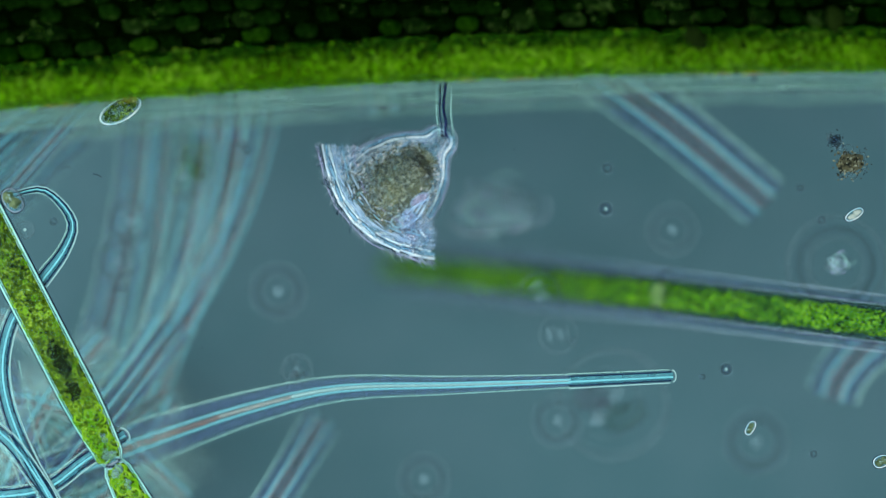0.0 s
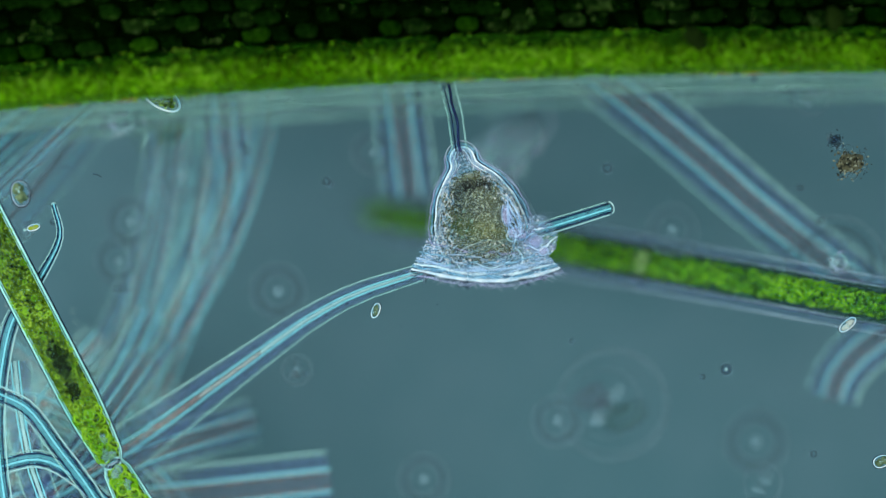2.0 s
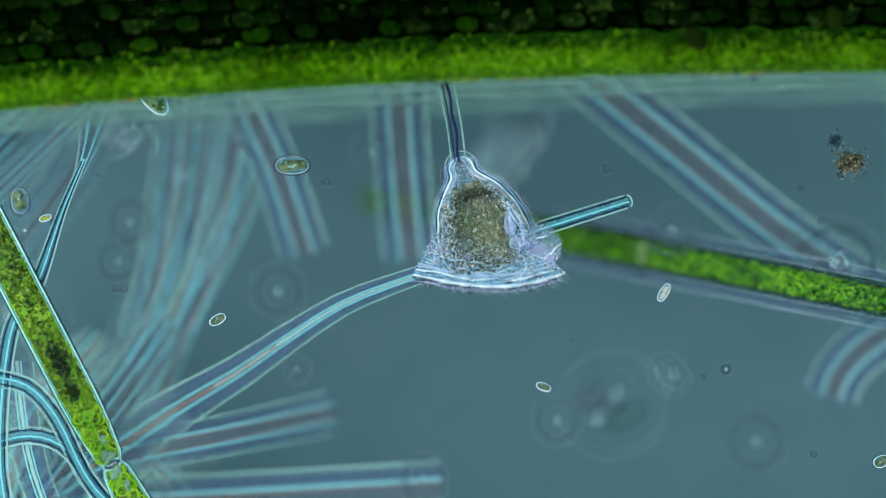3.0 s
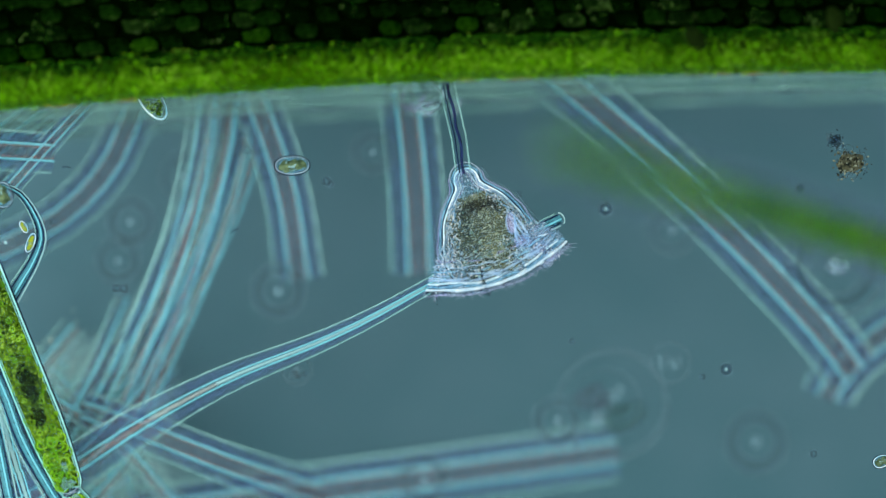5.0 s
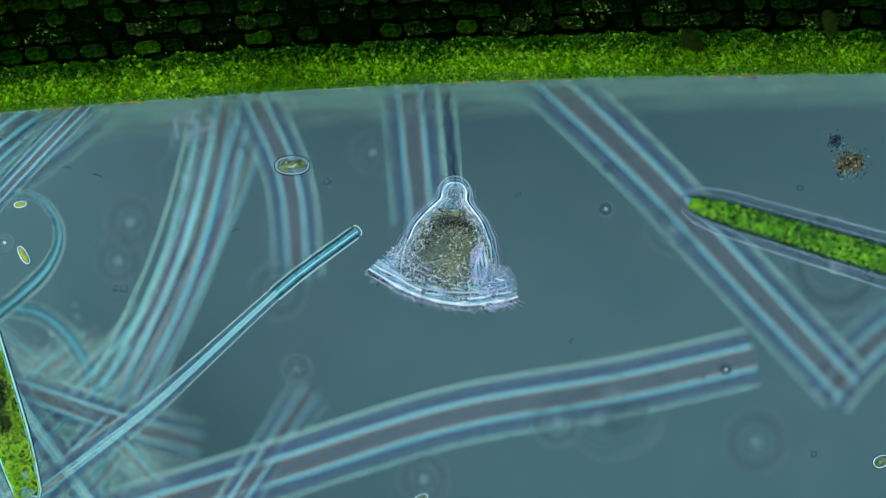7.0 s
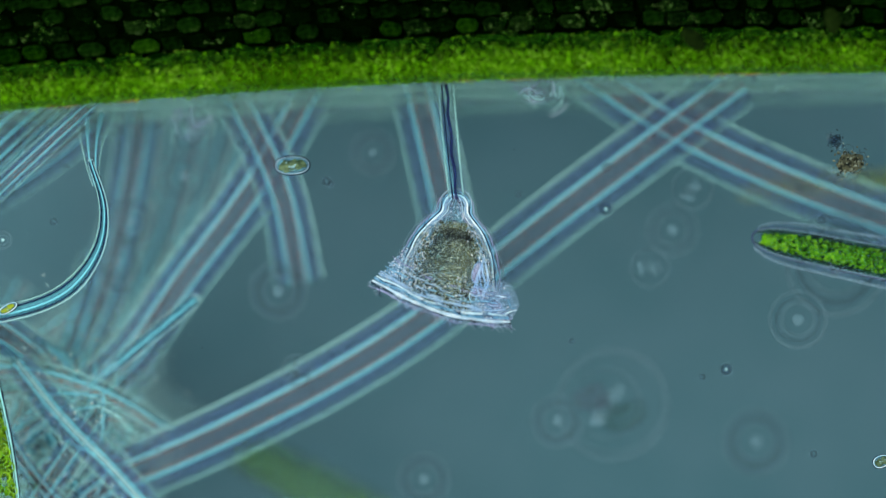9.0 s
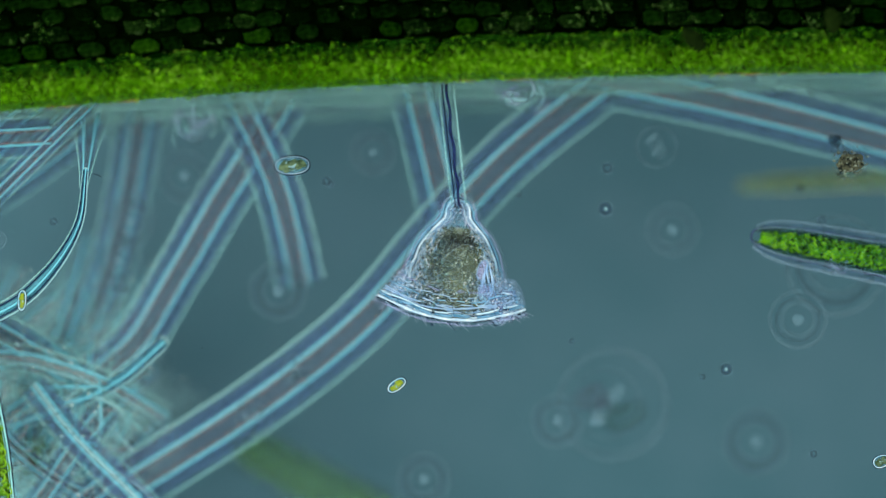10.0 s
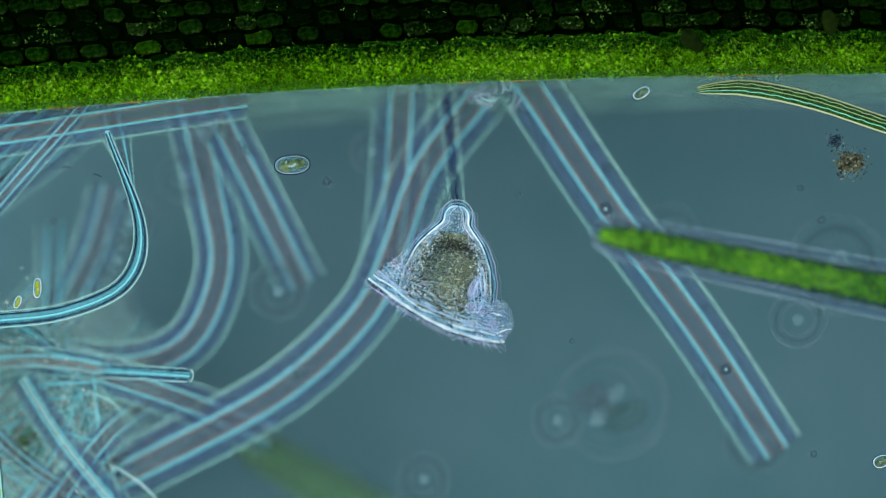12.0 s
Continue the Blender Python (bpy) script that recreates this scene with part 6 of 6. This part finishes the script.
    bend(cross_b, 9.0, (100, 670), (50, 620), (-30, 570), (-200, 500))
    bend(cross_b, 10.5, (200, 680), (100, 650), (0, 600), (-200, 540))
    bend(cross_b, 11.0, (310, 735), (200, 690), (60, 650), (-150, 600))
    bend(cross_b, 12.0, (480, 770), (300, 700), (100, 640), (-150, 590))
    settle(cross_b)
    bend(cross_c, 0.0, (5, 640), (25, 740), (60, 840), (110, 960), (200, 1100))
    bend(cross_c, 3.0, (30, 640), (40, 740), (60, 840), (110, 960), (200, 1100))
    bend(cross_c, 6.0, (-30, 640), (0, 760), (30, 850), (60, 960), (120, 1100))
    bend(cross_c, 7.0, (-10, 620), (40, 720), (110, 820), (200, 940), (300, 1050), h0=-0.08, h1=-0.08)
    bend(cross_c, 9.0, (30, 640), (110, 740), (190, 820), (290, 930), (400, 1050), h0=-0.08, h1=-0.08)
    bend(cross_c, 10.0, (60, 680), (130, 770), (240, 880), (330, 980), (400, 1050), h0=-0.08, h1=-0.08)
    bend(cross_c, 11.0, (80, 690), (130, 780), (200, 880), (280, 980), (350, 1060), h0=-0.08, h1=-0.08)
    bend(cross_c, 12.0, (40, 670), (110, 780), (200, 890), (280, 980), (350, 1060), h0=-0.08, h1=-0.08)
    settle(cross_c)
    bend(cross_d, 0.0, (330, 560), (230, 690), (120, 830), (20, 960))
    bend(cross_d, 3.0, (300, 590), (220, 700), (120, 830), (20, 960))
    bend(cross_d, 6.0, (300, 660), (200, 760), (100, 850), (-20, 960))
    bend(cross_d, 9.0, (260, 640), (160, 750), (90, 850), (0, 980))
    bend(cross_d, 12.0, (300, 690), (200, 760), (120, 860), (30, 980))
    settle(cross_d)
    bend(corner, 0.0, (1472, 705), (1490, 660), (1550, 600), (1640, 560), (1800, 540))
    bend(corner, 3.0, (1470, 705), (1490, 655), (1550, 600), (1640, 560), (1800, 540))
    bend(corner, 7.0, (1460, 705), (1510, 640), (1580, 580), (1660, 540), (1800, 500))
    bend(corner, 9.0, (1640, 640), (1700, 600), (1760, 560), (1900, 520))
    settle(corner)

    # the green filaments
    for t, u, v, du, dv in ((0.0, 202, 820, 0.462, 0.887), (3.0, 200, 822, 0.462, 0.887), (5.0, 128, 872, 0.375, 0.927), (5.5, 104, 882, 0.35, 0.937),
                            (6.0, 82, 886, 0.315, 0.949), (6.5, 68, 886, 0.30, 0.954), (7.0, 55, 888, 0.29, 0.957), (9.0, 14, 900, 0.22, 0.975),
                            (10.0, 4, 900, 0.20, 0.98), (12.0, -16, 900, 0.19, 0.982)):
        bend(left_alga, t, (u + 620 * du, v + 620 * dv), (u, v), (u - 620 * du, v - 620 * dv))
    settle(left_alga)
    bend(right_alga, 0.0, (675, 470, -0.74), (900, 478, -0.58), (1160, 522, -0.17), (1400, 562, -0.05), (1700, 588, 0.00))
    bend(right_alga, 0.5, (660, 425, -0.74), (900, 456, -0.58), (1150, 502, -0.17), (1400, 552, -0.05), (1700, 590, 0.00))
    bend(right_alga, 1.0, (645, 395, -0.74), (900, 438, -0.58), (1140, 486, -0.17), (1400, 540, -0.05), (1700, 592, 0.00))
    bend(right_alga, 1.5, (635, 390, -0.74), (900, 436, -0.58), (1125, 478, -0.17), (1400, 532, -0.05), (1700, 580, 0.00))
    bend(right_alga, 2.0, (645, 375, -0.74), (900, 418, -0.58), (1135, 464, -0.17), (1400, 514, -0.05), (1700, 566, 0.00))
    bend(right_alga, 2.5, (645, 355, -0.74), (900, 402, -0.58), (1140, 454, -0.17), (1400, 508, -0.05), (1700, 560, 0.00))
    bend(right_alga, 3.0, (645, 350, -0.74), (900, 396, -0.58), (1140, 448, -0.17), (1400, 502, -0.05), (1700, 556, 0.00))
    bend(right_alga, 4.4, (930, 262), (1200, 325), (1450, 410), (1700, 500), h0=-0.45, h1=-0.10)
    bend(right_alga, 5.0, (960, 255), (1200, 312), (1450, 395), (1700, 490), h0=1.15, h1=0.45)
    bend(right_alga, 5.5, (1025, 185), (1200, 266), (1490, 388), (1700, 470), h0=0.30, h1=0.05)
    bend(right_alga, 6.0, (1165, 215), (1350, 315), (1568, 435), (1700, 500), h0=0.80, h1=0.42)
    bend(right_alga, 6.5, (1190, 285), (1350, 355), (1568, 440), (1800, 530), h0=0.62, h1=0.36)
    bend(right_alga, 7.0, (1212, 356), (1400, 410), (1568, 462), (1800, 530), h0=0.05, h1=0.03)
    bend(right_alga, 9.0, (1338, 420), (1450, 438), (1568, 462), (1800, 510), h0=-0.05, h1=-0.03)
    bend(right_alga, 9.5, (1322, 430), (1450, 450), (1568, 474), (1800, 520), h0=0.0, h1=0.0)
    bend(right_alga, 10.0, (1336, 418), (1450, 435), (1568, 456), (1800, 500), h0=-0.05, h1=-0.05)
    bend(right_alga, 10.5, (1300, 400), (1450, 420), (1568, 446), (1800, 490), h0=-0.03, h1=-0.03)
    bend(right_alga, 11.0, (1246, 356), (1400, 388), (1568, 428), (1800, 480), h0=-0.04, h1=-0.03)
    bend(right_alga, 11.5, (1155, 374), (1350, 408), (1568, 458), (1800, 510), h0=0.60, h1=0.34)
    bend(right_alga, 12.0, (1052, 412), (1300, 450), (1568, 512), (1800, 560), h0=0.16, h1=0.07)
    settle(right_alga)
    bend(far_alga, 0.0, (430, 960), (600, 1060), (760, 1160))
    bend(far_alga, 7.2, (430, 930), (600, 1030), (760, 1120))
    bend(far_alga, 8.8, (415, 790), (600, 895), (760, 980))
    bend(far_alga, 12.0, (425, 775), (600, 880), (760, 970))
    settle(far_alga)
    bend(late_alga, 0.0, (1800, 300), (2000, 310), (2400, 330))
    bend(late_alga, 7.2, (1700, 340), (2000, 330), (2400, 330))
    bend(late_alga, 9.0, (1310, 345), (1450, 325), (1620, 320), (1900, 330), h0=-0.42, h1=-0.42)
    bend(late_alga, 10.0, (1305, 330), (1450, 322), (1620, 318), (1900, 330), h0=-0.42, h1=-0.42)
    bend(late_alga, 10.5, (1252, 245), (1400, 245), (1568, 272), (1900, 340), h0=-0.08, h1=-0.06)
    bend(late_alga, 11.0, (1228, 185), (1300, 172), (1420, 190), (1568, 230), (1900, 330), h0=-0.02, h1=-0.02)
    bend(late_alga, 11.5, (1228, 182), (1310, 178), (1420, 194), (1568, 232), (1900, 330))
    bend(late_alga, 12.0, (1234, 160), (1320, 156), (1440, 180), (1568, 222), (1900, 330))
    settle(late_alga)

    # the leaf sinks a little
    base = leaf.location.copy()
    walk(leaf, [(t, Matrix.Translation(base + Vector((0, 0, z)))) for t, z in ((0.0, 0.055), (3.0, 0.050), (5.0, 0.045), (5.5, 0.0), (6.0, 0.010), (6.5, 0.020), (7.0, -0.035), (9.0, 0.010), (9.5, -0.040), (10.0, 0.012), (10.5, -0.040), (11.0, -0.010), (11.5, 0.010), (12.0, -0.040))])

    # drifting and swimming things
    swim(visitor, 0.012, (0.0, 213, 196, 28), (0.2, 240, 180, 10), (0.5, 292, 158, -28), (1.5, 288, 168, -30), (2.0, 284, 172, -32), (2.5, 270, 170, -48), (5.0, 268, 178, -55), (5.5, 292, 180, -20), (6.0, 245, 202, 40), (6.4, 255, 120, 60), (6.6, 260, 40, 80), (6.8, 262, -90, 80))
    swim(resting, 0.006, (0.0, 560, -60, 0), (1.8, 560, -60, 0), (2.2, 548, 180, -20), (2.4, 517, 293, 0), (9.0, 517, 293, 2), (12.0, 517, 292, 4))
    swim(ball, 0.03, (0.0, 22, 355, -55), (1.0, 24, 352, -60), (1.5, 34, 352, -70), (2.0, 36, 343, -80), (2.5, 35, 338, -85), (3.0, 35, 356, -85), (5.0, 5, 345, -80), (5.5, 4, 350, -60), (6.0, -40, 360, -60))
    swim(bubble, 0.004, (0.0, 44, 407, 0), (3.0, 44, 408, 0), (5.0, 10, 430, 0), (7.0, 8, 430, 0), (9.0, 5, 425, 0), (12.0, -40, 430, 0))
    swim(pair_a, 0.014, (0.0, -60, 440, 60), (3.0, -40, 430, 60), (5.0, 54, 430, 70), (6.0, 38, 436, -50), (6.5, 36, 440, -55), (7.0, 42, 452, -60), (9.0, 14, 546, 30), (10.0, 39, 532, 86), (10.5, 39, 504, 88), (11.0, 35, 488, 80), (11.5, 38, 478, -60), (12.0, 66, 510, 88))
    swim(pair_b, 0.014, (0.0, -60, 500, 0), (3.0, 80, 386, 20), (5.0, 42, 402, -60), (6.0, 12, 430, 10), (7.0, 36, 362, 10), (9.0, -40, 400, 10), (10.5, -10, 440, 10), (11.0, 8, 456, 30), (11.5, 6, 466, 30), (12.0, 31, 535, 70))
    walk(haze, [(t, Matrix.Translation(spot(u, v, h)) @ Matrix.Rotation(radians(a), 4, "Z")) for t, u, v, h, a in ((0.0, 135, 805, -0.33, 0), (3.0, 130, 805, -0.33, 4), (7.0, 120, 795, -0.30, 0), (9.0, 110, 745, -0.24, 10), (12.0, 100, 730, -0.24, 16))])
    swim(dart_a, 0.01, (0.0, 1512, 380, 32), (0.5, 1097, 234, 0), (1.0, 930, 140, 10), (1.5, 1135, 410, 88), (2.0, 1500, 575, 40), (2.5, 1190, 380, 45), (3.0, 1175, 518, 60), (5.0, 1640, 600, 40))
    swim(dart_d, 0.01, (0.0, 1640, 400, 40), (9.3, 1620, 420, 40), (9.5, 977, 357, 55), (10.0, 702, 682, 35), (10.5, 700, 920, 35))
    swim(dart_b, 0.01, (0.0, 1328, 758, 60), (0.5, 1323, 472, -60), (1.0, 1350, 605, -60), (1.5, 1075, 365, 30), (2.0, 665, 550, 70), (2.5, 796, 525, 0), (3.0, 962, 685, -20), (5.0, 735, 900, 0), (5.5, 732, 185, 60), (6.0, 343, 702, 30), (6.5, 480, 910, 30), (9.0, 1620, 650, 0))
    swim(dart_c, 0.01, (0.0, 600, -40, 0), (0.3, 500, 60, -20), (0.5, 444, 194, -40), (0.8, 300, 60, 0), (2.5, 300, -40, 0), (3.0, 385, 566, 30), (3.2, 300, 920, 0), (3.6, 300, 930, 0), (4.6, 1150, -60, 0), (11.6, 1150, -60, 0), (12.0, 1135, 165, 30))
    swim(faint_a, -0.11, (0.0, 988, 592, 0), (0.5, 978, 395, 40), (1.0, 565, 565, 70), (1.5, 1240, 838, 60), (2.0, 1350, 855, 60), (2.5, 688, 805, 50), (3.0, 1190, 670, 60), (5.0, 920, 150, 0), (6.5, 908, 146, 0), (7.0, 740, 190, 0), (9.0, 1150, 475, 0), (9.5, 732, 800, -20), (10.0, 450, 735, 20), (10.5, 362, 630, 0), (11.0, 870, 790, 0), (12.0, 770, 930, 0))
    swim(faint_b, -0.11, (0.0, 955, 520, -60), (0.5, 630, 430, 90), (1.0, 800, 590, 60), (1.5, 655, 505, 0), (2.0, 1435, 168, 50), (3.0, 1180, 660, 0), (6.5, 1190, 630, 0), (7.0, 1090, 700, 0), (9.0, 1225, 335, 60), (9.5, 330, 643, 0), (10.0, 1162, 260, -60), (10.5, 1185, 645, 0), (12.0, 1185, 930, 0))
    swim(cloud_a, -0.14, (0.0, 260, 60, 0), (2.0, 210, 205, 0), (2.5, 216, 230, 0), (3.0, 218, 235, 20), (5.0, 300, 100, 40), (6.0, 330, 195, 60), (6.5, 335, 225, 70), (7.0, 342, 220, 80), (9.0, 340, 210, 85), (12.0, 360, 210, 88))
    swim(cloud_b, -0.12, (0.0, 900, 40, 0), (3.0, 800, 60, 0), (5.0, 760, 175, 20), (5.5, 850, 60, 20), (7.0, 900, 60, 0), (9.0, 955, 158, -10), (9.5, 958, 160, -12), (10.0, 920, 160, 0), (10.5, 880, 158, 10), (11.0, 870, 160, 10), (12.0, 868, 160, 10))
    swim(cloud_c, -0.26, (0.0, 880, 372, 0), (1.0, 890, 330, 20), (2.0, 905, 262, 40), (3.0, 905, 265, 44), (4.0, 900, 150, 60), (5.0, 860, 40, 80))
    swim(green_ball, -0.12, (0.0, 60, 960, 0), (7.2, 60, 960, 0), (9.0, 62, 852, 0), (12.0, 40, 790, 20))
    swim(green_smear, -0.34, (0.0, 355, 288, 0), (0.5, 366, 288, 10), (1.0, 362, 296, 20), (1.5, 296, 272, 30), (2.0, 300, 222, 40), (2.6, 285, 120, 50), (4.0, 285, 40, 60))
    swim(late_halo, -0.06, (0.0, 1640, 600, 0), (7.2, 1640, 600, 0), (9.0, 1412, 566, 0))


motions()
